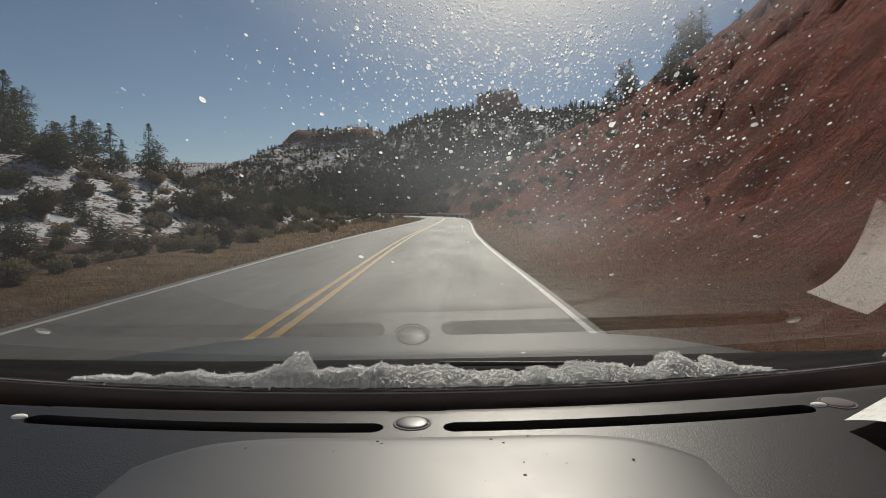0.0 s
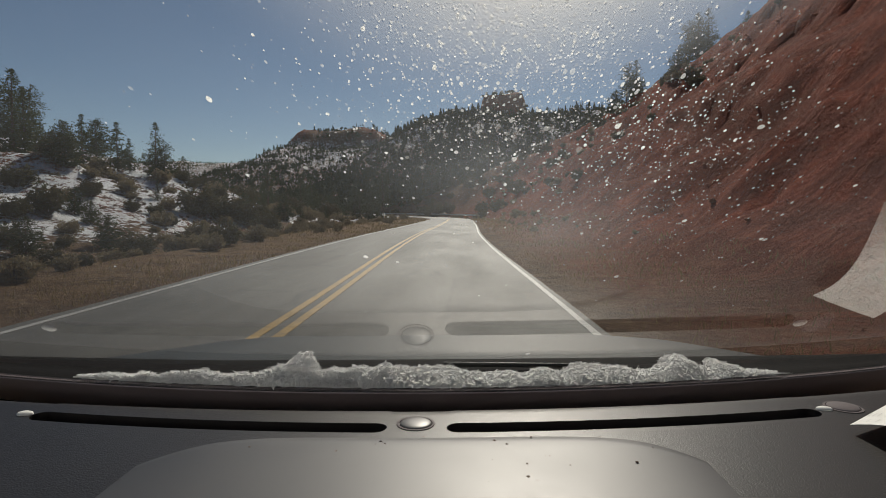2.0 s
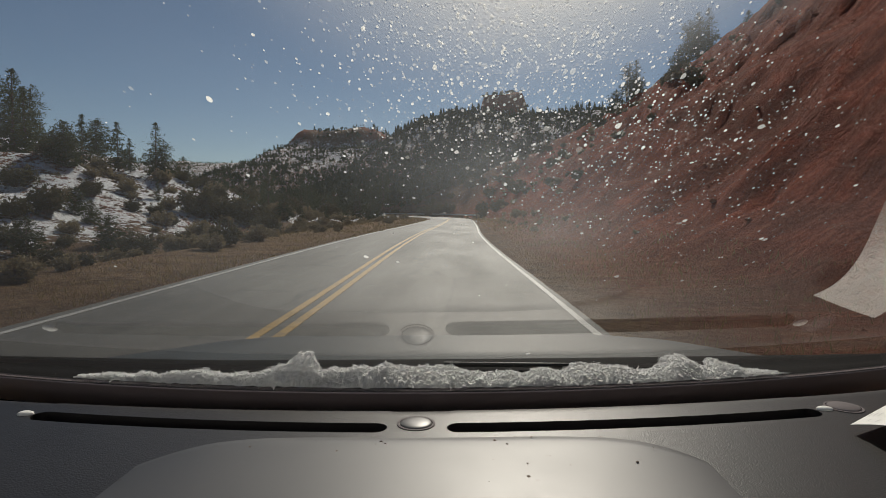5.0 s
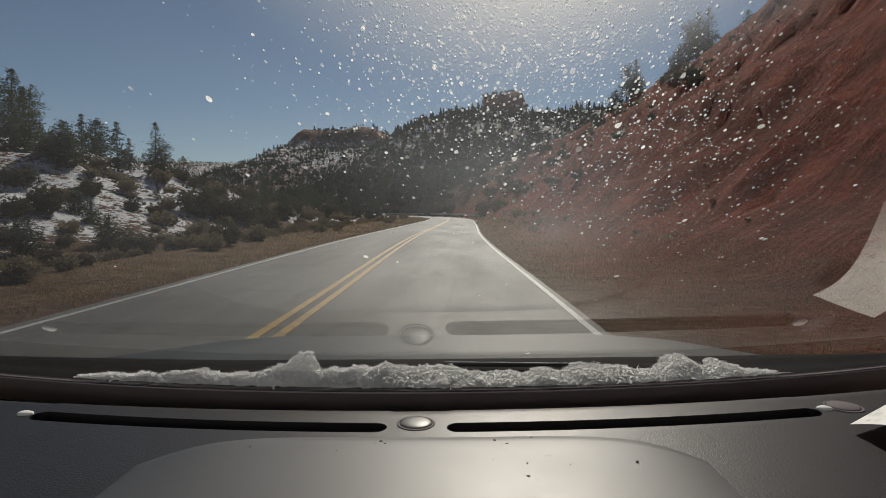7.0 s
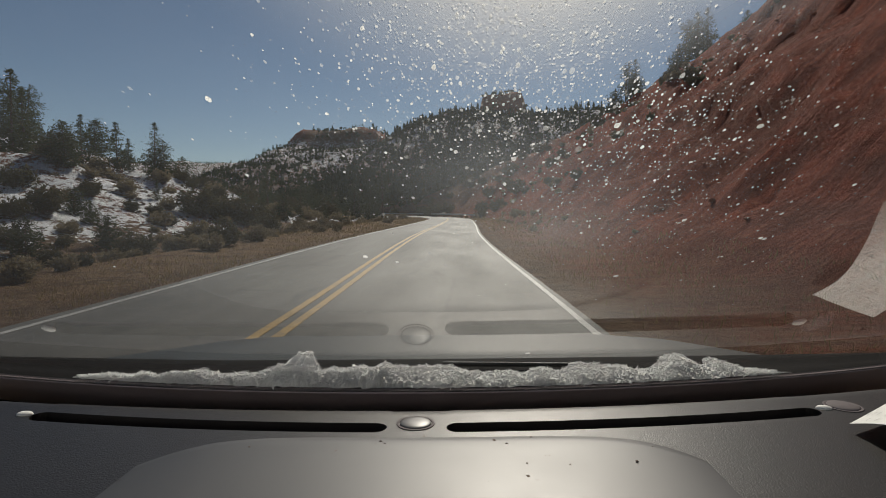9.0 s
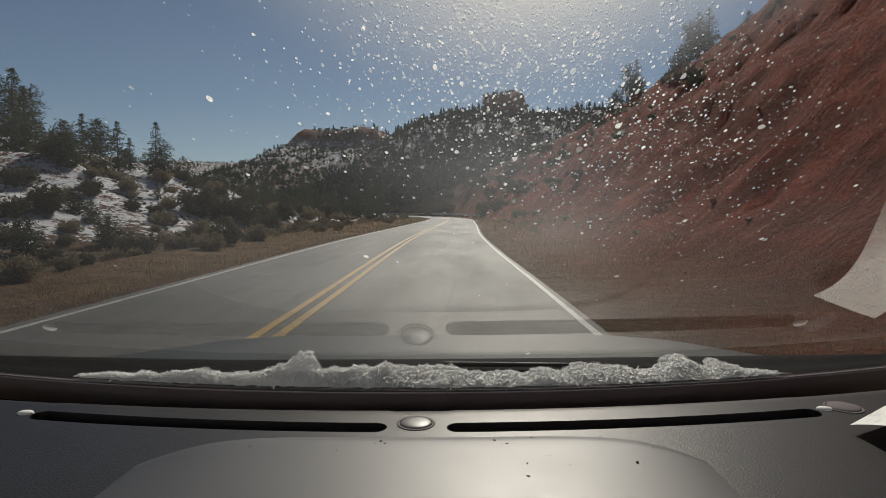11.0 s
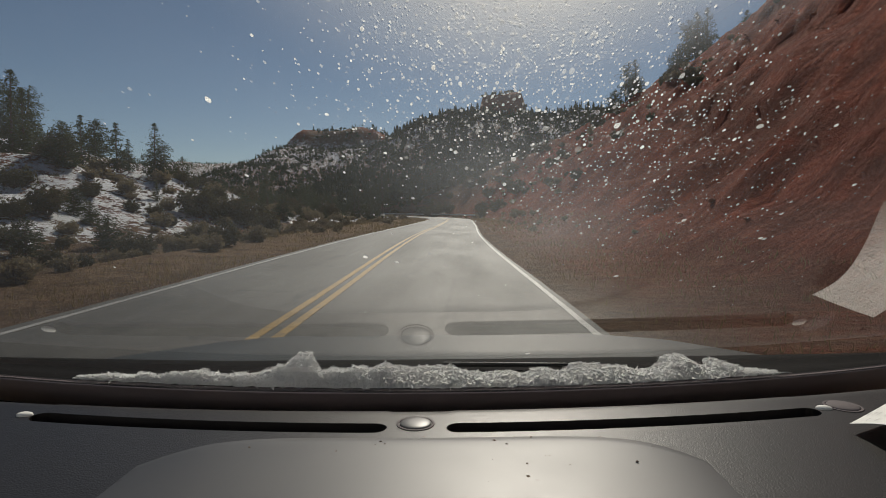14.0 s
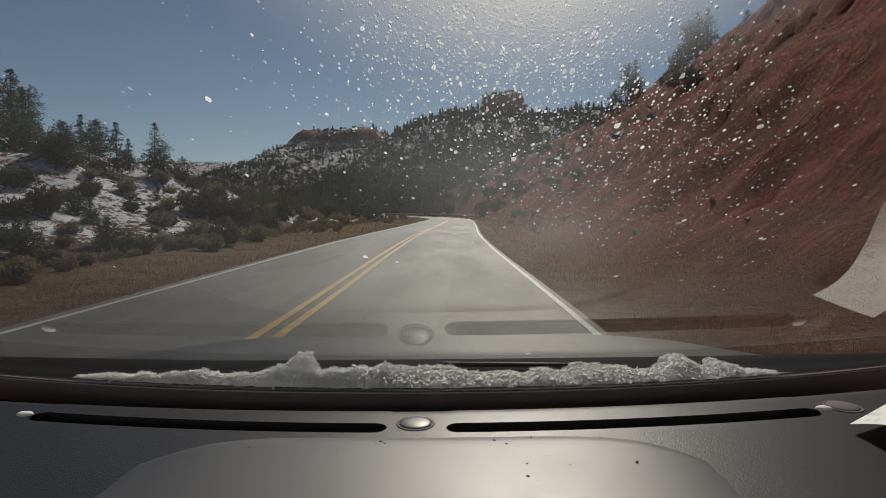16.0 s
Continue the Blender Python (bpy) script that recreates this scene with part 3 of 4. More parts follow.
def frit_edge(x):
    """How far up the glass the black edge reaches."""
    return snow_foot(x) + 0.002


gx0, gx1 = CX - 1.0, CX + 1.0
cols = np.linspace(gx0, gx1, 121)
heights = np.linspace(-0.17, 1.16, 40)
inner, outer = ([[on_glass(x * (1 - 0.06 * max(0.0, s)), s, out) for x in cols] for s in heights] for out in (0.0, 0.0045))
iv, inner_faces = sheet(inner)
ov, outer_faces = sheet(outer)
rim = [(a, b) for row in (0, len(heights) - 1) for a, b in zip(range(row * 121, row * 121 + 120), range(row * 121 + 1, row * 121 + 121))]
rim += [(r * 121 + c, (r + 1) * 121 + c) for r in range(len(heights) - 1) for c in (0, 120)]
m = len(iv)
edges = [(a, b, m + b, m + a) for a, b in rim]
windscreen = part("windscreen", (iv + ov, inner_faces + [tuple(m + i for i in q) for q in outer_faces] + edges), GLASS, car, "clear windscreen with dust, dried specks and painted glare")
windscreen.data.materials.append(GLASS_OUT)
for face in windscreen.data.polygons:
    face.material_index = 0 if face.index < len(inner_faces) else 1
windscreen.visible_shadow = False
cols = np.linspace(gx0, gx1, 60)
rows = [[on_glass(x, -0.17, -0.004) for x in cols], [on_glass(x, frit_edge(x), -0.004) for x in cols], [on_glass(x, frit_edge(x), -0.002) for x in cols], [on_glass(x, -0.17, -0.002) for x in cols]]
part("black_glass_edge", sheet(rows), FRIT, windscreen, "black printed band along the foot of the glass")

rows = [[on_glass(x, -0.165, -0.004) for x in cols], [(on_glass(x, -0.165)[0], on_glass(x, -0.165)[1], 0.32) for x in cols],
        [(on_glass(x, -0.165)[0], on_glass(x, -0.165)[1] + 0.02, 0.32) for x in cols], [(x, on_glass(x, -0.165)[1] + 0.02, on_glass(x, -0.165, -0.004)[2]) for x in cols]]
part("firewall", sheet(rows), COWL, car, "black bulkhead below the windscreen")

# cowl below the windscreen, and the bonnet
cols = np.linspace(CX - 1.0, CX + 1.0, 49)


def cowl_rim(x):
    return 1.175 + 0.075 * (x + 0.5) * (x > -0.5) + 0.02 * x * x


rows = [[(x, (glass_foot(x) - 0.036) * (1 - t) + cowl_rim(x) * t, Z0 - 0.289 - 0.026 * t + 0.004 * math.sin(9 * t)) for x in cols] for t in np.linspace(0, 1, 9)]
part("cowl", thick(rows, 0.008), COWL, car, "black plastic cowl below the windscreen")
rows = []
for k in range(22):
    t = k / 21
    row = []
    for x in cols:
        u = (x - CX) / 1.0
        y = cowl_rim(x) + 0.012 + (1.28 - 0.12 * u * u) * t
        z = Z0 - 0.320 - 0.198 * t - 0.34 * max(0.0, t - 0.72) ** 1.6 * 2 - 0.05 * abs(u) ** 6 + 0.004 * math.exp(-((abs(u) - 0.55) / 0.08) ** 2)
        row.append((x, y, z))
    rows.append(row)
part("bonnet", thick(rows, 0.02), PAINT, car, "dark grey painted bonnet")
# wiper arm lying at the foot of the glass
bm = bmesh.new()
bmesh.ops.create_cone(bm, segments=14, radius1=0.0048, radius2=0.0048, depth=0.26, cap_ends=True, matrix=Matrix.Translation((0.09, 1.113, Z0 - 0.2985)) @ Matrix.Rotation(math.pi / 2, 4, "Y"))
wiper = part("wiper", bm, GLOSSY, car, "thin glossy black wiper arm")
for wx in (-0.02, 0.2):
    part("wiper_bracket", slab(wx - 0.01, wx + 0.01, 1.105, 1.121, Z0 - 0.325, Z0 - 0.300, 0.002), BLACK, wiper)

# plain body that closes the car round the camera
for side in (-1, 1):
    x0, x1 = sorted((CX + side * 0.93, CX + side * 0.99))
    part("door", slab(x0, x1, -1.3, 1.0, 0.32, 0.99, 0.02), PAINT, car)
    part("fender", slab(x0, x1, 1.01, 2.36, 0.45, 0.66, 0.03), PAINT, car)
    bm = bmesh.new()
    a, b = Vector(on_glass(CX + side * 0.99, -0.10)), Vector(on_glass(CX + side * 0.90, 1.16))
    q = (b - a).to_track_quat("Z", "Y").to_matrix().to_4x4()
    bmesh.ops.create_cone(bm, segments=12, radius1=0.055, radius2=0.05, depth=(b - a).length, cap_ends=True, matrix=Matrix.Translation((a + b) / 2) @ q)
    part("windscreen_pillar", bm, CLOTH, car)
    for wy in (1.72, -1.0):
        bm = bmesh.new()
        bmesh.ops.create_cone(bm, segments=40, radius1=0.335, radius2=0.335, depth=0.21, cap_ends=True, matrix=Matrix.Translation((CX + side * 0.86, wy, 0.337)) @ Matrix.Rotation(math.pi / 2, 4, "Y"))
        bmesh.ops.bevel(bm, geom=[e for e in bm.edges if len(e.link_faces) == 2 and e.calc_face_angle(0) > 1], offset=0.03, segments=3, affect="EDGES")
        wheel = part("wheel", bm, RUBBER, car)
        bm = bmesh.new()
        bmesh.ops.create_cone(bm, segments=30, radius1=0.22, radius2=0.2, depth=0.02, cap_ends=True, matrix=Matrix.Translation((CX + side * 0.968, wy, 0.337)) @ Matrix.Rotation(side * math.pi / 2, 4, "Y"))
        part("rim", bm, STEEL, wheel)
part("roof", slab(CX - 0.92, CX + 0.92, -1.5, -0.09, Z0 + 0.187, Z0 + 0.235, 0.02), CLOTH, car)
part("roof_panel", slab(CX - 0.93, CX + 0.93, -1.56, -0.11, Z0 + 0.238, Z0 + 0.262, 0.01), PAINT, car, "dark grey painted roof")
part("tailgate", slab(CX - 0.93, CX + 0.93, -1.62, -1.565, 0.32, Z0 + 0.235, 0.02), PAINT, car, "dark grey painted tailgate")
part("floor_pan", slab(CX - 0.92, CX + 0.92, -1.5, 2.5, 0.27, 0.31, 0.01), CLOTH, car)
part("rear_wall", slab(CX - 0.92, CX + 0.92, -1.56, -1.505, 0.32, Z0 + 0.18, 0.02), CLOTH, car)
part("front_bumper", slab(CX - 0.93, CX + 0.93, 2.30, 2.58, 0.30, 0.60, 0.06), PAINT, car)
part("dash_front", slab(CX - 0.92, CX + 0.92, 0.12, 0.155, 0.5, Z0 - 0.40, 0.01), SKIN, car)

# ---- snow along the foot of the windscreen ----
def snow_ridge():
    cols, rows_n = 560, 26
    xs = np.linspace(-0.66, 0.575, cols)
    u = np.linspace(0, 1, rows_n)
    X, U = np.meshgrid(xs, u)
    full = np.interp(X, [-0.68, -0.60, -0.47, -0.36, -0.31, -0.20, -0.05, 0.04, 0.13, 0.21, 0.33, 0.385, 0.425, 0.455, 0.49, 0.53, 0.575],
                     [0.0, 0.32, 0.55, 0.7, 1.0, 1.0, 1.2, 0.72, 0.85, 1.1, 0.72, 1.35, 0.55, 1.0, 0.30, 0.15, 0.0])
    full = full * (0.60 + 0.80 * rough_field(X * 30, X * 0, 51, 4))
    thin = smoothstep(-0.16, -0.06, X)              # low and wide on one side, heaped up on the other
    deep = (0.065 + 0.045 * thin) * full
    size = (0.021 - 0.010 * thin) * full * (0.5 + 1.0 * rough_field(X * 38, U * 2, 52, 3))
    size = size + 0.034 * np.exp(-(np.abs(X + 0.272) / 0.030) ** 3) * smoothstep(0.1, 0.95, U) * (0.1 + 1.5 * rough_field(X * 75, U * 3, 58, 3) ** 1.5)
    body = np.where(U < 0.3, (U / 0.3) ** 0.7, np.clip((1 - U) / 0.4, 0, 1) ** 0.5)
    lumps = rough_field(X * 120, U * 9 + 3, 53, 3)
    zz = (size + (lumps - 0.45) * 0.0040 * np.minimum(deep / 0.03, 1)) * body
    foot = np.array([on_glass(x, snow_foot(x) - 0.018, 0.008) for x in xs])
    Y = foot[None, :, 1] + deep * U + (rough_field(X * 150, U * 9, 54, 3) - 0.5) * 0.012 * np.minimum(deep / 0.04, 1)
    Zs = foot[None, :, 2] + zz + 0.001
    verts, faces = sheet([[(X[i, j], Y[i, j], Zs[i, j]) for j in range(cols)] for i in range(rows_n)])
    rng = np.random.default_rng(3)
    for _ in range(34000):                          # loose flakes and splinters of ice
        i, j = int(26 * rng.uniform(0.02, 0.96) ** 1.2), int(rng.integers(3, cols - 3))
        if full[0, j] < 0.1:
            continue
        c = np.array([X[i, j], Y[i, j], Zs[i, j] + 0.0008]) + rng.normal(0, 0.0010, 3)
        r = 0.0008 * math.exp(rng.normal(0, 0.5))
        a, b = (v - 0.35 * np.dot(v, SUN_DIR) * np.array(SUN_DIR) for v in rng.normal(0, 1, (2, 3)))
        a0 = len(verts)
        verts += [tuple(c + a * r), tuple(c + b * r), tuple(c - (a + b) * r * 0.6)]
        faces.append((a0, a0 + 1, a0 + 2))
    return verts, faces


snow = tagged(new("snow_ridge", mesh_of("snow_ridge", *snow_ridge(), SNOW, smooth=False)), "lumpy ridge of grainy white snow lying against the windscreen", "snow")

# ---- bright ice crystals that catch the sun on the snow's crest ----
def ice_crystals():
    rng = np.random.default_rng(8)
    verts, faces = [], []
    grid = np.array([v.co for v in snow.data.vertices[:560 * 26]]).reshape(26, 560, 3)
    for _ in range(1500):
        c = grid[int(rng.integers(5, 22)), int(560 * rng.uniform(0.05, 0.93))] + rng.normal(0, 0.0008, 3) + (0, 0, 0.0026)
        a, b = (v - np.dot(v, SUN_DIR) * np.array(SUN_DIR) for v in rng.normal(0, 1, (2, 3)))
        r = 0.0007 * math.exp(rng.normal(0, 0.4))
        a0 = len(verts)
        verts += [tuple(c + a * r), tuple(c + b * r), tuple(c - (a + b) * r * 0.6)]
        faces.append((a0, a0 + 1, a0 + 2))
    return verts, faces


tagged(new("ice_crystals", mesh_of("ice_crystals", *ice_crystals(), ICE, smooth=False)), "glittering clear ice crystals on the snow ridge", "ice", kind="stuff")

# ---- dried specks and drops on the glass ----
def specks():
    rng = np.random.default_rng(11)
    verts, faces = [], []
    def blob(x, s, r, long):
        n = 9
        a0 = len(verts)
        sq, tw = rng.uniform(0.8, 1.2), rng.uniform(0, 6.3)
        for j in range(n):
            a = 2 * math.pi * j / n
            rr = r * rng.uniform(0.85, 1.12)
            verts.append(on_glass(x + rr * math.cos(a + tw), s + rr * sq * long * math.sin(a + tw), 0.0056))
        faces.append(tuple(range(a0, a0 + n)))
    def spot(b, e, r):
        """A speck on the glass at the slope b sideways and e upwards as seen from the seats."""
        x, up = glass_spot(b, e)
        if 0.2 < up < 1.1 and abs(x) < 0.6:
            blob(x, up, r * (glass_foot(x) - up * math.cos(LEAN)), min(1.7, 1 / math.sin(LEAN + math.atan(e))))
    for many, b0, bw, e0, ew, size in ((2200, 0.07, 0.17, 0.27, 0.085, 0.0015), (2000, 0.20, 0.19, 0.14, 0.09, 0.0011),
                                       (1000, 0.36, 0.17, 0.06, 0.11, 0.0010), (190, 0.0, 0.45, 0.12, 0.18, 0.0014), (34, 0.08, 0.30, 0.12, 0.16, 0.0032)):
        for _ in range(many):
            spot(rng.normal(b0, bw), rng.normal(e0, ew), min(0.0065, size * math.exp(rng.normal(0, 0.42))))
    return verts, faces


speck = tagged(new("dried_specks", mesh_of("dried_specks", *specks(), SPECKS, smooth=False)), "pale dried specks and drops scattered on the windscreen", "specks", kind="stuff")

# ---- printed receipt lying curled on the dashboard ----
def curl(u, v, lift=0.0):
    """u across the strip, v along it towards the seats, where it curls up."""
    x = 0.526 + 0.052 * v - 0.136 * v * v + 0.135 * u
    y = 0.790 - 0.150 * v - 0.129 * v * v + 0.093 * u
    z = Z0 - 0.289 + 0.040 * v + 0.049 * v * v + 0.004 * math.sin(5 * v + 2 * u) + 0.006 * u * u + lift
    return (x, y, z)


paper = tagged(new("paper_note", mesh_of("paper_note", *thick([[curl(i / 14, k / 10) for i in range(15)] for k in range(11)], 0.0006), PAPER)), "curled white printed receipt lying on the dashboard corner", "paper")
rng = np.random.default_rng(5)
for k in range(24):
    v0 = 0.02 + 0.04 * k
    for u0 in (0.08, 0.27, 0.46, 0.66):
        w = rng.uniform(0.04, 0.16)
        if rng.uniform() < 0.75:
            part("print_bar", sheet([[curl(u0 + w * t, v0 + dv, 0.0007) for t in np.linspace(0, 1, 4)] for dv in (0, 0.007)]), INK, paper)


# ---- crumbs of dirt on the smooth pad ----
def crumbs():
    rng = np.random.default_rng(23)
    verts, faces = [], []
    for _ in range(22):
        x, y = rng.uniform(0.02, 0.24), rng.uniform(0.60, 0.74)
        if rng.uniform() < 0.25:
            x = rng.uniform(-0.3, 0.0)
        r = 0.001 * math.exp(rng.normal(0, 0.35))
        a0, n = len(verts), 7
        z = Z0 - 0.2912
        verts.append((x, y, z + 0.5 * r))
        for j in range(n):
            rr = r * rng.uniform(0.7, 1.3)
            verts.append((x + 1.3 * rr * math.cos(6.283 * j / n), y + rr * 1.6 * math.sin(6.283 * j / n), z - 0.0006))
        faces += [(a0, a0 + 1 + j, a0 + 1 + (j + 1) % n) for j in range(n)]
    return verts, faces


tagged(new("dirt_crumbs", mesh_of("dirt_crumbs", *crumbs(), BARK)), "small dark crumbs of dirt on the dashboard pad", "dirt", kind="stuff")


# ---- trees ----
def tube(verts, faces, pts, radii, n):
    a0 = len(verts)
    for (x, y, z), r in zip(pts, radii):
        verts += [(x + r * math.cos(2 * math.pi * j / n), y + r * math.sin(2 * math.pi * j / n), z) for j in range(n)]
    for k in range(len(pts) - 1):
        faces += [(a0 + k * n + j, a0 + k * n + (j + 1) % n, a0 + (k + 1) * n + (j + 1) % n, a0 + (k + 1) * n + j) for j in range(n)]


def tuft(verts, faces, rng, c, size, count, up=0.3, width=0.22, flat=0.6):
    for _ in range(count):
        d = rng.normal(0, 1, 3)
        d[2] = d[2] * flat + up
        d /= np.linalg.norm(d)
        w = np.cross(d, rng.normal(0, 1, 3))
        w /= np.linalg.norm(w) + 1e-9
        l = size * rng.uniform(0.6, 1.2)
        a0 = len(verts)
        m = c + d * l * 0.45
        verts += [tuple(c), tuple(m + w * l * width), tuple(c + d * l), tuple(m - w * l * width)]
        faces.append((a0, a0 + 1, a0 + 2, a0 + 3))


def pine(seed, h, base, width, open_crown=False, per=10):
    """A conifer: tapered trunk with limbs, and a crown of needle tufts."""
    rng = np.random.default_rng(seed)
    tv, tf, cv, cf = [], [], [], []
    sway = rng.normal(0, 0.02 * h, 2)
    spine = [(sway[0] * (t ** 2), sway[1] * (t ** 2), h * t - 0.25) for t in np.linspace(0, 1, 9)]
    tube(tv, tf, spine, [h * 0.019 * (1 - 0.93 * t) + 0.012 for t in np.linspace(0, 1, 9)], 8)
    for _ in range(int(h * per)):
        t = base + (0.985 - base) * rng.uniform(0, 1) ** 1.1
        k = (t - base) / (1 - base)
        shape = (1 - k) ** 0.9 * (0.45 + 0.55 * min(1, k * 5)) if not open_crown else math.sin(math.pi * min(1, 0.15 + 0.85 * k)) ** 0.7
        l = width * shape * rng.uniform(0.45, 1.15) + 0.15
        a = rng.uniform(0, 2 * math.pi)
        p0 = np.array([sway[0] * t * t, sway[1] * t * t, h * t - 0.25])
        droop = rng.uniform(-0.25, 0.25) - 0.18 * (1 - k)
        tip = p0 + np.array([math.cos(a) * l, math.sin(a) * l, droop * l + (0.25 * l if open_crown else 0.1 * l)])
        mid = (p0 + tip) / 2 + np.array([0, 0, -0.06 * l])
        tube(tv, tf, [tuple(p0), tuple(mid), tuple(tip)], [0.012 + 0.012 * l, 0.01 + 0.006 * l, 0.005], 3)
        for q in np.linspace(0.32, 1.0, max(3, int(l * 3.4))):
            c = (p0 * (1 - q) + tip * q) + rng.normal(0, 0.09 + 0.05 * l, 3)
            tuft(cv, cf, rng, c, (0.38 + 0.14 * rng.uniform(0, 1)) * (1 - 0.45 * k), 5, up=0.12, width=0.16, flat=0.4)
    for _ in range(3):
        tuft(cv, cf, rng, np.array([sway[0], sway[1], h - 0.5]), 0.3, 3, up=1.2)
    return (tv, tf), (cv, cf)


def shrub(seed, r, h, dense, leaf):
    """A low bush: stems from one foot and a ragged crown of small tufts."""
    rng = np.random.default_rng(seed)
    tv, tf, cv, cf = [], [], [], []
    for _ in range(dense):
        a, k = rng.uniform(0, 2 * math.pi), rng.uniform(0.2, 1.0) ** 0.6
        top = np.array([math.cos(a) * r * k, math.sin(a) * r * k, h * (1 - 0.55 * k * k) * rng.uniform(0.6, 1.15)])
        root = np.array([math.cos(a) * r * 0.12, math.sin(a) * r * 0.12, -0.1])
        tube(tv, tf, [tuple(root), tuple(top)], [0.018, 0.005], 3)
        for q in (0.45, 0.7, 0.95):
            tuft(cv, cf, rng, root * (1 - q) + top * q + rng.normal(0, 0.07 * r, 3), leaf * rng.uniform(0.7, 1.3), 5, up=0.5)
    return (tv, tf), (cv, cf)


def plant(name, shapes, wood, leaves, label, category, group, crown="crown"):
    ob = tagged(new(name), label, category, group)
    part("trunk" if name.endswith("tree") else "stems", shapes[0], wood, ob)
    part(crown, shapes[1], leaves, ob)
    return ob


HILL_PINES = "pines on the snowy hill"
kinds = [plant("pine_tree", pine(s, h, b, w, o, p), BARK, NEEDLES, lab, "tree", g) for s, h, b, w, o, p, lab, g in (
    (1, 9.0, 0.10, 2.9, False, 16, "tall dark green pine with drooping limbs", HILL_PINES),
    (2, 7.5, 0.08, 2.2, False, 17, "slim pointed dark green pine on stony ground", HILL_PINES),
    (3, 8.0, 0.15, 1.9, True, 14, "dark pine with a broad uneven crown", HILL_PINES),
    (4, 6.0, 0.05, 2.3, False, 18, "small dense dark green pine", HILL_PINES),
    (6, 5.0, 0.03, 2.0, True, 34, "bushy rounded pinyon pine among snow patches", HILL_PINES),
    (5, 10.0, 0.30, 1.9, True, 11, "tall pine with bare lower trunk and open crown", HILL_PINES))]
bushes = [plant("juniper_bush", shrub(s, r, h, d, lf), BARK, JUNIPER, "dark rounded juniper bush among snow patches", "bush", "junipers on the hillside") for s, r, h, d, lf in (
    (21, 1.3, 2.1, 170, 0.26), (22, 1.7, 1.9, 200, 0.28), (23, 1.0, 1.6, 130, 0.24))]
sages = [plant("dry_brush", shrub(s, r, h, d, lf), BARK, SAGE, "pale dry brush growing beside the road", "bush", "dry brush along the road") for s, r, h, d, lf in (
    (31, 0.55, 0.75, 90, 0.15), (32, 0.75, 0.9, 110, 0.17), (33, 0.42, 0.6, 70, 0.13))]
used = set()


def stand(kind, x, y, scale, turn):
    """Set a plant on the ground: the first of its kind is moved, later ones are copies."""
    m = pose(x, y, height(x, y) - 0.05, 0, 0, turn)
    if kind.name not in used:
        used.add(kind.name)
        kind.matrix_basis = m @ Matrix.Scale(scale, 4)
        return kind
    ob = copy_thing(kind, m)
    ob.matrix_basis = m @ Matrix.Scale(scale, 4)
    return ob


# pines on the hill: place ahead and sideways, kind, size
for x, y, k, sc in ((-33.5, 42, 0, 0.78), (-34.5, 44.5, 1, 0.8), (-36.5, 46, 2, 0.8), (-30, 43, 3, 0.5), (-37, 57, 4, 0.8), (-42.5, 50, 0, 0.85), (-43, 56, 2, 0.7), (-47, 63, 3, 0.6), (-42.5, 71, 4, 0.7), (-33, 75, 3, 0.4),
                    (-27.8, 45.6, 1, 0.54), (-29.0, 49.3, 1, 0.4), (-26.7, 49.3, 0, 0.56), (-26.0, 49.6, 2, 0.45), (-24.7, 35.1, 4, 0.56), (-33.1, 49.2, 1, 0.6), (-32.8, 50.7, 1, 0.39),
                    (-13.5, 21.5, 4, 0.28), (-14.0, 17.9, 4, 0.27), (-18.1, 26.2, 4, 0.28), (-19.8, 36.7, 1, 0.19), (-16.7, 25.2, 4, 0.22), (-16.7, 43.2, 4, 0.4), (-15.6, 49.3, 4, 0.45),
                    (-52, 55, 1, 1.0), (-60, 60, 0, 1.1), (-56, 48, 2, 0.6)):
    stand(kinds[k], x, y, sc, (x * 37 + y * 11) % 360)
for x, y, k, sc in ((28, 103, 2, 0.9), (30, 104, 0, 0.75), (26.5, 104.5, 4, 0.8), (38, 103, 2, 1.0), (40.5, 104, 0, 0.95), (36.5, 102.5, 4, 0.9), (38, 98, 2, 1.0), (41, 101, 0, 0.9), (34.5, 121, 2, 0.95), (36, 126, 1, 0.8), (31, 133, 3, 0.7), (45, 96, 3, 0.8), (33, 112, 3, 0.6), (29, 140, 1, 0.7)):
    tagged(stand(kinds[k], x, y, sc, (x * 37 + y * 11) % 360), "dark pine growing on the crest of the red slope", group="pines on the red slope")
rng = np.random.default_rng(77)
count = 0
while count < 115:                                # wood beyond the snowy hill
    y = rng.uniform(86, 190)
    x = y * rng.uniform(-0.62, 0.16) + rng.uniform(-4, 4)
    sd = off_road(x, y)[0]
    if abs(sd) < 10 or (sd > 0 and y < 150):
        continue
    k = int(rng.integers(0, 6))
    tagged(stand(kinds[k], x, y, rng.uniform(0.5, 1.0), rng.uniform(0, 360)), "dark green pine in the valley wood", group="valley wood")
    count += 1
for x, y, k, sc in ((-30, 60, 1, 0.9), (-24, 62, 1, 1.1), (-27, 68, 0, 1.0),
                    (-22, 74, 1, 1.2), (-25, 80, 0, 1.3), (-20, 84, 1, 1.2), (-37, 52, 1, 0.8), (-40, 46, 2, 1.1)):
    stand(bushes[k], x, y, sc, (x * 53 + y * 7) % 360)
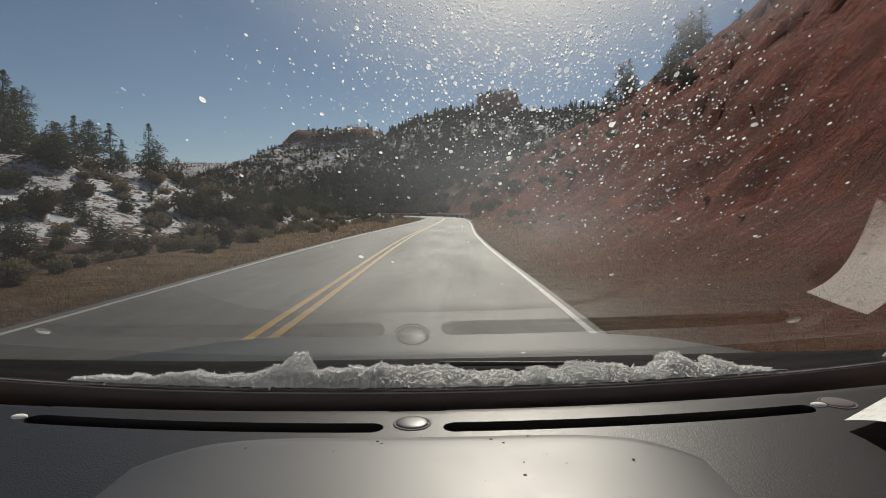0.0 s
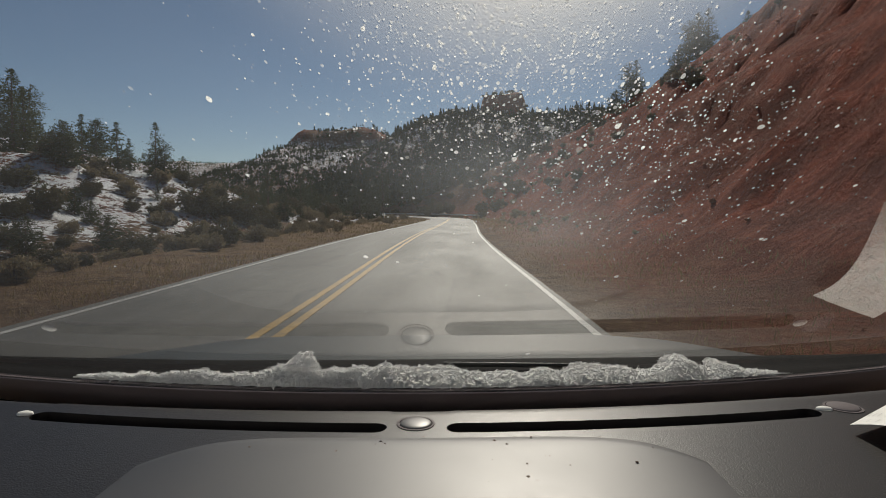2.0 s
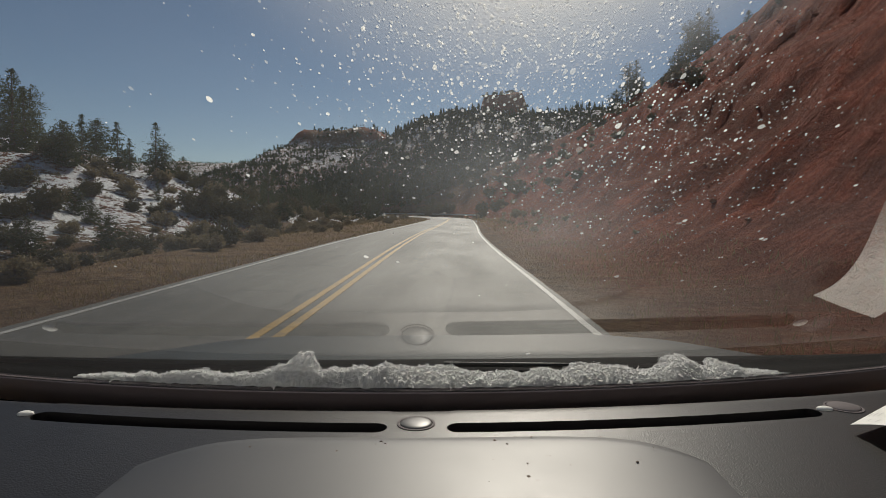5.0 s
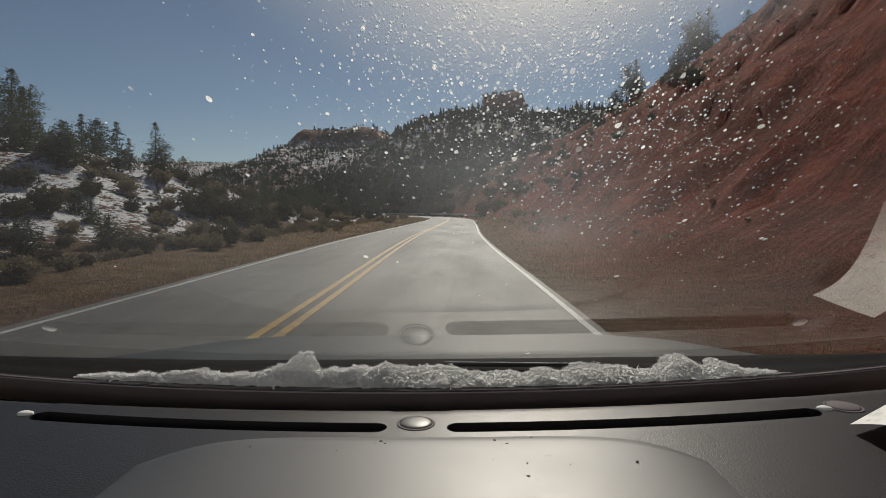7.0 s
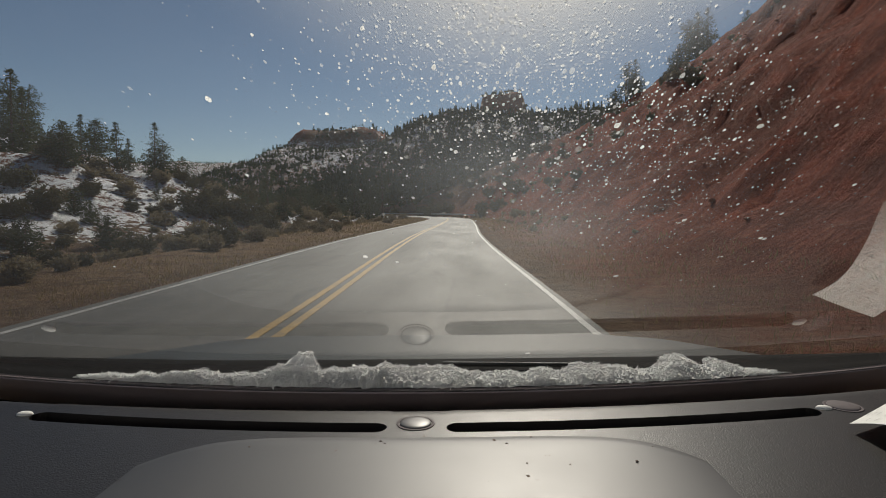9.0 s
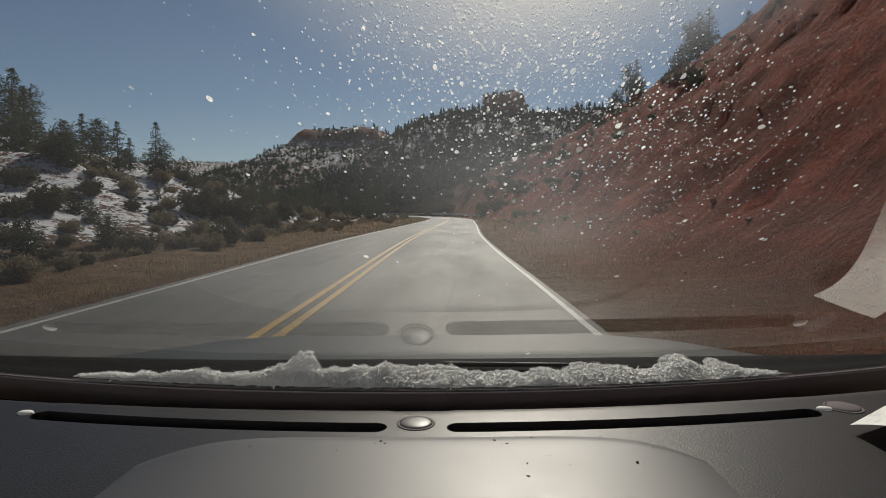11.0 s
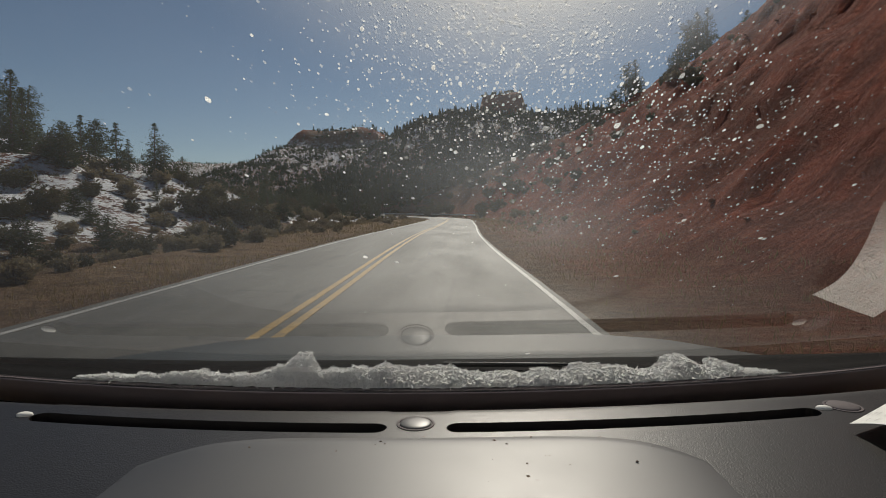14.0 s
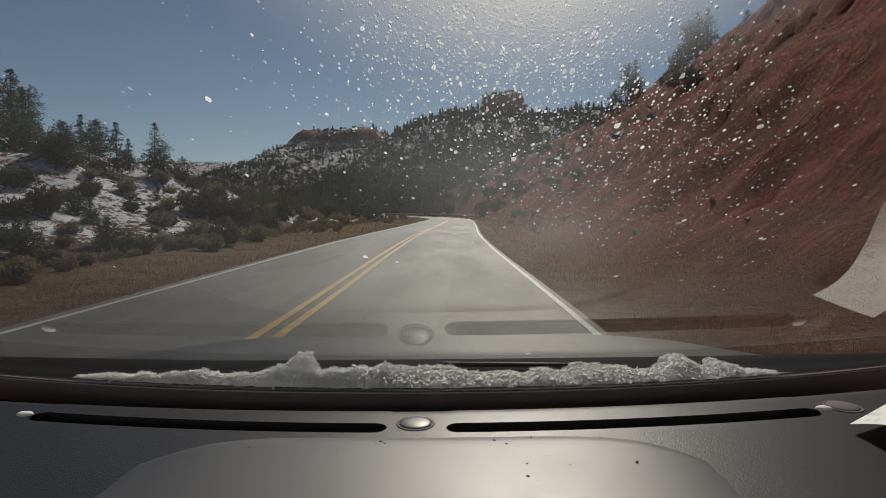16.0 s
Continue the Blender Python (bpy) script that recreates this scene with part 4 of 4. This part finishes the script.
for x, y, k, sc in ((-17.9, 24.2, 0, 0.62), (-11.8, 20.3, 1, 0.46), (-17.0, 31.2, 0, 0.36), (-17.7, 30.2, 2, 0.43), (-17.1, 36.5, 0, 1.0), (-16.2, 38.5, 1, 0.9), (-8.6, 20.4, 0, 0.45), (-12.4, 25.0, 2, 0.44),
                    (-25.7, 52.1, 0, 0.49), (-23.8, 52.7, 1, 0.42), (-25.8, 35.1, 0, 0.55), (-24.2, 30.5, 1, 0.6), (-19.9, 30.2, 0, 0.47), (-18.0, 22.4, 1, 0.4), (-14.4, 20.2, 2, 0.3), (-15.5, 18.9, 1, 0.4),
                    (-15.9, 30.7, 0, 0.32), (-14.9, 39.5, 1, 0.9), (-12.0, 34.6, 0, 0.77), (-12.3, 16.7, 0, 0.29), (-8.7, 12.9, 2, 0.21)):
    stand(bushes[k], x, y, sc, (x * 53 + y * 7) % 360)
for i in range(46):                               # scrub scattered over the red slope
    y = rng.uniform(34, 110)
    x = MID + 9 + 34 * rng.uniform(0, 1) ** 0.8 - (max(0.0, y - 75) ** 2) / 260
    tagged(stand(bushes[i % 3], x, y, rng.uniform(0.28, 0.75), rng.uniform(0, 360)), "dark juniper bush scattered on the red slope", group="junipers on the red slope")
for i in range(34):                               # scrub on the lower end of the red slope
    y = rng.uniform(92, 175)
    x = MID + rng.uniform(8.5, 30) - ((y - 75) ** 2) / 260
    tagged(stand(bushes[i % 3], x, y, rng.uniform(0.7, 1.5), rng.uniform(0, 360)), "dark juniper bush at the end of the red slope", group="junipers on the red slope")
for i in range(12):
    y = rng.uniform(55, 92)
    x = -rng.uniform(19, 50) * (0.5 + y / 130)
    k = int(rng.integers(0, 3))
    if i % 2 == 0:
        stand(kinds[1 + 2 * (i % 4 // 2)], x, y, rng.uniform(0.3, 0.6), rng.uniform(0, 360))
    else:
        stand(bushes[k], x, y, rng.uniform(0.5, 1.0) * min(1.0, y / 40), rng.uniform(0, 360))
for i in range(112):
    y = rng.uniform(16, 85)
    x = -rng.uniform(13, 40) * (0.6 + y / 140)
    tagged(stand(sages[i % 3], x, y, rng.uniform(0.6, 1.5) * min(1.0, y / 45), rng.uniform(0, 360)), "brown dry brush growing out of the snow", group="brush on the snowy hill")
for i in range(9):
    y = rng.uniform(44, 68)
    x = MID - rng.uniform(11, 22)
    if i % 3 == 0:
        stand(kinds[1 + 2 * (i % 2)], x, y, rng.uniform(0.22, 0.42), rng.uniform(0, 360))
    else:
        stand(bushes[int(rng.integers(0, 3))], x, y, rng.uniform(0.3, 0.6) * min(1.0, y / 32), rng.uniform(0, 360))
for i in range(95):
    y = 9 + 100 * rng.uniform(0, 1) ** 1.6
    x = MID - rng.uniform(5.6, 11.0) + (0 if y < 75 else -((y - 75) ** 2) / 260)
    stand(sages[int(rng.integers(0, 3))], x, y, rng.uniform(0.35, 1.1) * min(1.0, 0.3 + y / 40), rng.uniform(0, 360))
for i in range(90):
    y = rng.uniform(14, 125) if i % 3 == 0 else rng.uniform(45, 125)
    x = rng.uniform(4.4, 6.4) if i % 3 == 0 else rng.uniform(7, 30)
    x += 0 if y < 75 else -((y - 75) ** 2) / 290
    tagged(stand(sages[int(rng.integers(0, 3))], x, y, rng.uniform(0.5, 1.1) * min(1.0, y / 70), rng.uniform(0, 360)), "pale dry brush on the red slope", group="brush on the red slope")


# ---- far wood on the mountains: too many to count ----
def far_wood():
    rng = np.random.default_rng(9)
    n = 42000
    y = 165 + 1400 * rng.uniform(0, 1, n) ** 1.7
    x = y * rng.uniform(-0.85, 0.40, n)
    sd = off_road(x, y)
    z, bare = terrain(x, y)[:2]
    thin = rough_field(x / 45, y / 45, 61, 3)
    keep = (np.abs(sd) > 11) & ((bare < 0.4) | (rng.uniform(0, 1, n) < 0.4)) & ((thin > 0.46) | (rng.uniform(0, 1, n) < 0.45))
    x, y, z = x[keep], y[keep], z[keep]
    verts, faces = [], []
    for px, py, pz in zip(x, y, z):
        if rng.uniform() < 0.58:                      # rounded junipers and pinyons
            h, blobs = rng.uniform(1.8, 4.2), 4
            for _ in range(blobs):
                c = np.array([px, py, pz + h * 0.5]) + rng.normal(0, 0.2 * h, 3) * (1, 1, 0.7)
                a0 = len(verts)
                for d in ((1, 0, 0), (0, 1, 0), (-1, 0, 0), (0, -1, 0), (0, 0, 1), (0, 0, -0.9)):
                    verts.append(tuple(c + (np.array(d) + rng.normal(0, 0.28, 3)) * h * 0.34))
                faces.extend((a0 + p, a0 + q, a0 + w) for p, q, w in ((0, 1, 4), (1, 2, 4), (2, 3, 4), (3, 0, 4), (1, 0, 5), (2, 1, 5), (3, 2, 5), (0, 3, 5)))
            continue
        h = rng.uniform(3.0, 8.5)
        w = h * rng.uniform(0.15, 0.27)
        tube(verts, faces, [(px, py, pz - 0.4), (px, py, pz + h * 0.6)], [0.14, 0.05], 3)
        lean = rng.normal(0, 0.03, 2)
        tiers = 7 if py < 450 else 4
        for k in range(tiers):
            t0 = 0.12 + 0.8 * k / tiers
            r = w * (1 - k / tiers) ** 0.6 * rng.uniform(0.5, 1.2) + 0.12
            c = (px + lean[0] * h * t0 + rng.normal(0, 0.2) * r, py + lean[1] * h * t0)
            a0 = len(verts)
            verts.append((c[0], c[1], pz + h * min(1.0, t0 + rng.uniform(0.16, 0.30))))
            m = 6
            for j in range(m):
                a = 2 * math.pi * (j + rng.uniform(-0.3, 0.3)) / m
                rr = r * rng.uniform(0.35, 1.3)
                verts.append((c[0] + rr * math.cos(a), c[1] + rr * math.sin(a), pz + h * (t0 + rng.uniform(-0.06, 0.05))))
            faces.extend((a0, a0 + 1 + j, a0 + 1 + (j + 1) % m) for j in range(m))
    return verts, faces


tagged(new("far_wood", mesh_of("far_wood", *far_wood(), NEEDLES, smooth=False)), "dense dark conifer wood covering the far mountains", "wood", kind="stuff")


# ---- dry grass on the verges ----
def verge_grass():
    rng = np.random.default_rng(13)
    n = 15000
    y = 5 + 95 * rng.uniform(0, 1, n) ** 1.6
    left = rng.uniform(0, 1, n) < 0.72
    d = np.where(left, -(3.2 + 9.4 * rng.uniform(0, 1, n) ** 1.5), 4.0 + 4.2 * rng.uniform(0, 1, n))
    x = MID + d - np.where(y > 75, (y - 75) ** 2 / 260, 0)
    keep = rough_field(x / 2.2, y / 2.2, 71, 3) > 0.42
    x, y = x[keep], y[keep]
    z = terrain(x, y)[0]
    h = rng.uniform(0.05, 0.2, len(x)) * (0.7 + 0.010 * y)
    a = rng.uniform(0, 2 * math.pi, len(x))
    lx, ly = rng.normal(0, 0.35, len(x)) * h, rng.normal(0, 0.35, len(x)) * h
    w = 0.006 + 0.0006 * y
    cx, cy = np.cos(a) * w, np.sin(a) * w
    v = np.empty((len(x) * 3, 3))
    v[0::3] = np.stack([x - cx, y - cy, z - 0.03], -1)
    v[1::3] = np.stack([x + cx, y + cy, z - 0.03], -1)
    v[2::3] = np.stack([x + lx, y + ly, z + h], -1)
    return v, np.arange(len(v)).reshape(-1, 3)


tagged(new("verge_grass", mesh_of("verge_grass", *verge_grass(), STRAW, smooth=False)), "straw-coloured dry grass along the road verges", "grass", kind="stuff")


# ---- fallen stones at the foot of the red slope ----
def stone(seed):
    rng = np.random.default_rng(seed)
    bm = bmesh.new()
    bmesh.ops.create_icosphere(bm, subdivisions=2, radius=1)
    for v in bm.verts:
        c = v.co
        v.co = c * (0.75 + 0.5 * noise.noise(c * 1.1 + Vector((seed, 0, 0)))) * rng.uniform(0.94, 1.06)
        v.co.z *= 0.65
    me = bpy.data.meshes.new("boulder")
    bm.to_mesh(me)
    bm.free()
    me.materials.append(ROCK)
    return me


stones = [stone(s) for s in range(5)]
rng = np.random.default_rng(19)
for i in range(44):
    y = rng.uniform(6, 90)
    x = rng.uniform(4.4, 8.0) if i % 2 else rng.uniform(8, 30)
    ob = tagged(new("boulder", stones[i % 5]), "rough red sandstone stone on the cut slope", "rock", "stones on the red slope")
    r = rng.uniform(0.05, 0.14) if i % 2 else rng.uniform(0.09, 0.24)
    ob.matrix_basis = pose(x, y, height(x, y) + 0.2 * r, 0, rng.uniform(-15, 15), rng.uniform(0, 360)) @ Matrix.Scale(r, 4)



# ---- loose stones: too many to count ----
def rubble(n, seed, where, lo, hi):
    rng = np.random.default_rng(seed)
    x, y = where(rng, n)
    z = terrain(x, y)[0]
    verts, faces = [], []
    for px, py, pz in zip(x, y, z):
        r = rng.uniform(lo, hi) * (0.5 + rng.uniform(0, 1) ** 3) * min(1.0, 0.12 + py / 40)
        a0 = len(verts)
        for d in ((1, 0, 0), (0.2, 1, 0), (-1, 0.2, 0), (-0.1, -1, 0), (0.1, 0, 0.42), (0, 0.1, -0.5)):
            verts.append(tuple(np.array((px, py, pz + 0.15 * r)) + (np.array(d) + rng.normal(0, 0.25, 3)) * r))
        faces += [(a0 + p, a0 + q, a0 + w) for p, q, w in ((0, 1, 4), (1, 2, 4), (2, 3, 4), (3, 0, 4), (1, 0, 5), (2, 1, 5), (3, 2, 5), (0, 3, 5))]
    return verts, faces


def on_slope(rng, n):
    y = 6 + 110 * rng.uniform(0, 1, n) ** 1.3
    return 4.0 + 40 * rng.uniform(0, 1, n) ** 1.8 - np.where(y > 75, (y - 75) ** 2 / 280, 0), y


def on_hill(rng, n):
    y = rng.uniform(28, 100, n)
    return -rng.uniform(18, 62, n) * (0.5 + y / 130), y


tagged(new("scree", mesh_of("scree", *rubble(3000, 4, on_slope, 0.03, 0.10), ROCK, smooth=False)), "loose red stones lying on the cut slope", "stones", kind="stuff")
tagged(new("hill_stones", mesh_of("hill_stones", *rubble(5000, 6, on_hill, 0.06, 0.22), BROWN_ROCK, smooth=False)), "brown stones poking out of the snowy hillside", "stones", kind="stuff")

# ---- guard rail round the outside of the bend ----
rail = tagged(new("guard_rail"), "galvanised guard rail round the outside of the bend", "guard rail")
START, END = 104, 140
prof = [(0.0, 0.44), (0.05, 0.48), (0.05, 0.53), (0.0, 0.58), (0.05, 0.63), (0.05, 0.68), (0.0, 0.72)]
rows = []
for d, z in prof:
    rows.append([(LINE[i][0] + TAN[i][1] * (5.0 - d), LINE[i][1] - TAN[i][0] * (5.0 - d), z) for i in range(START, END)])
part("beam", sheet(rows), STEEL, rail, "corrugated steel beam")
for i in range(START, END, 2):
    x, y = LINE[i][0] + TAN[i][1] * 5.12, LINE[i][1] - TAN[i][0] * 5.12
    part("post", slab(x - 0.08, x + 0.08, y - 0.08, y + 0.08, -0.4, 0.74, 0.01), WOOD, rail)
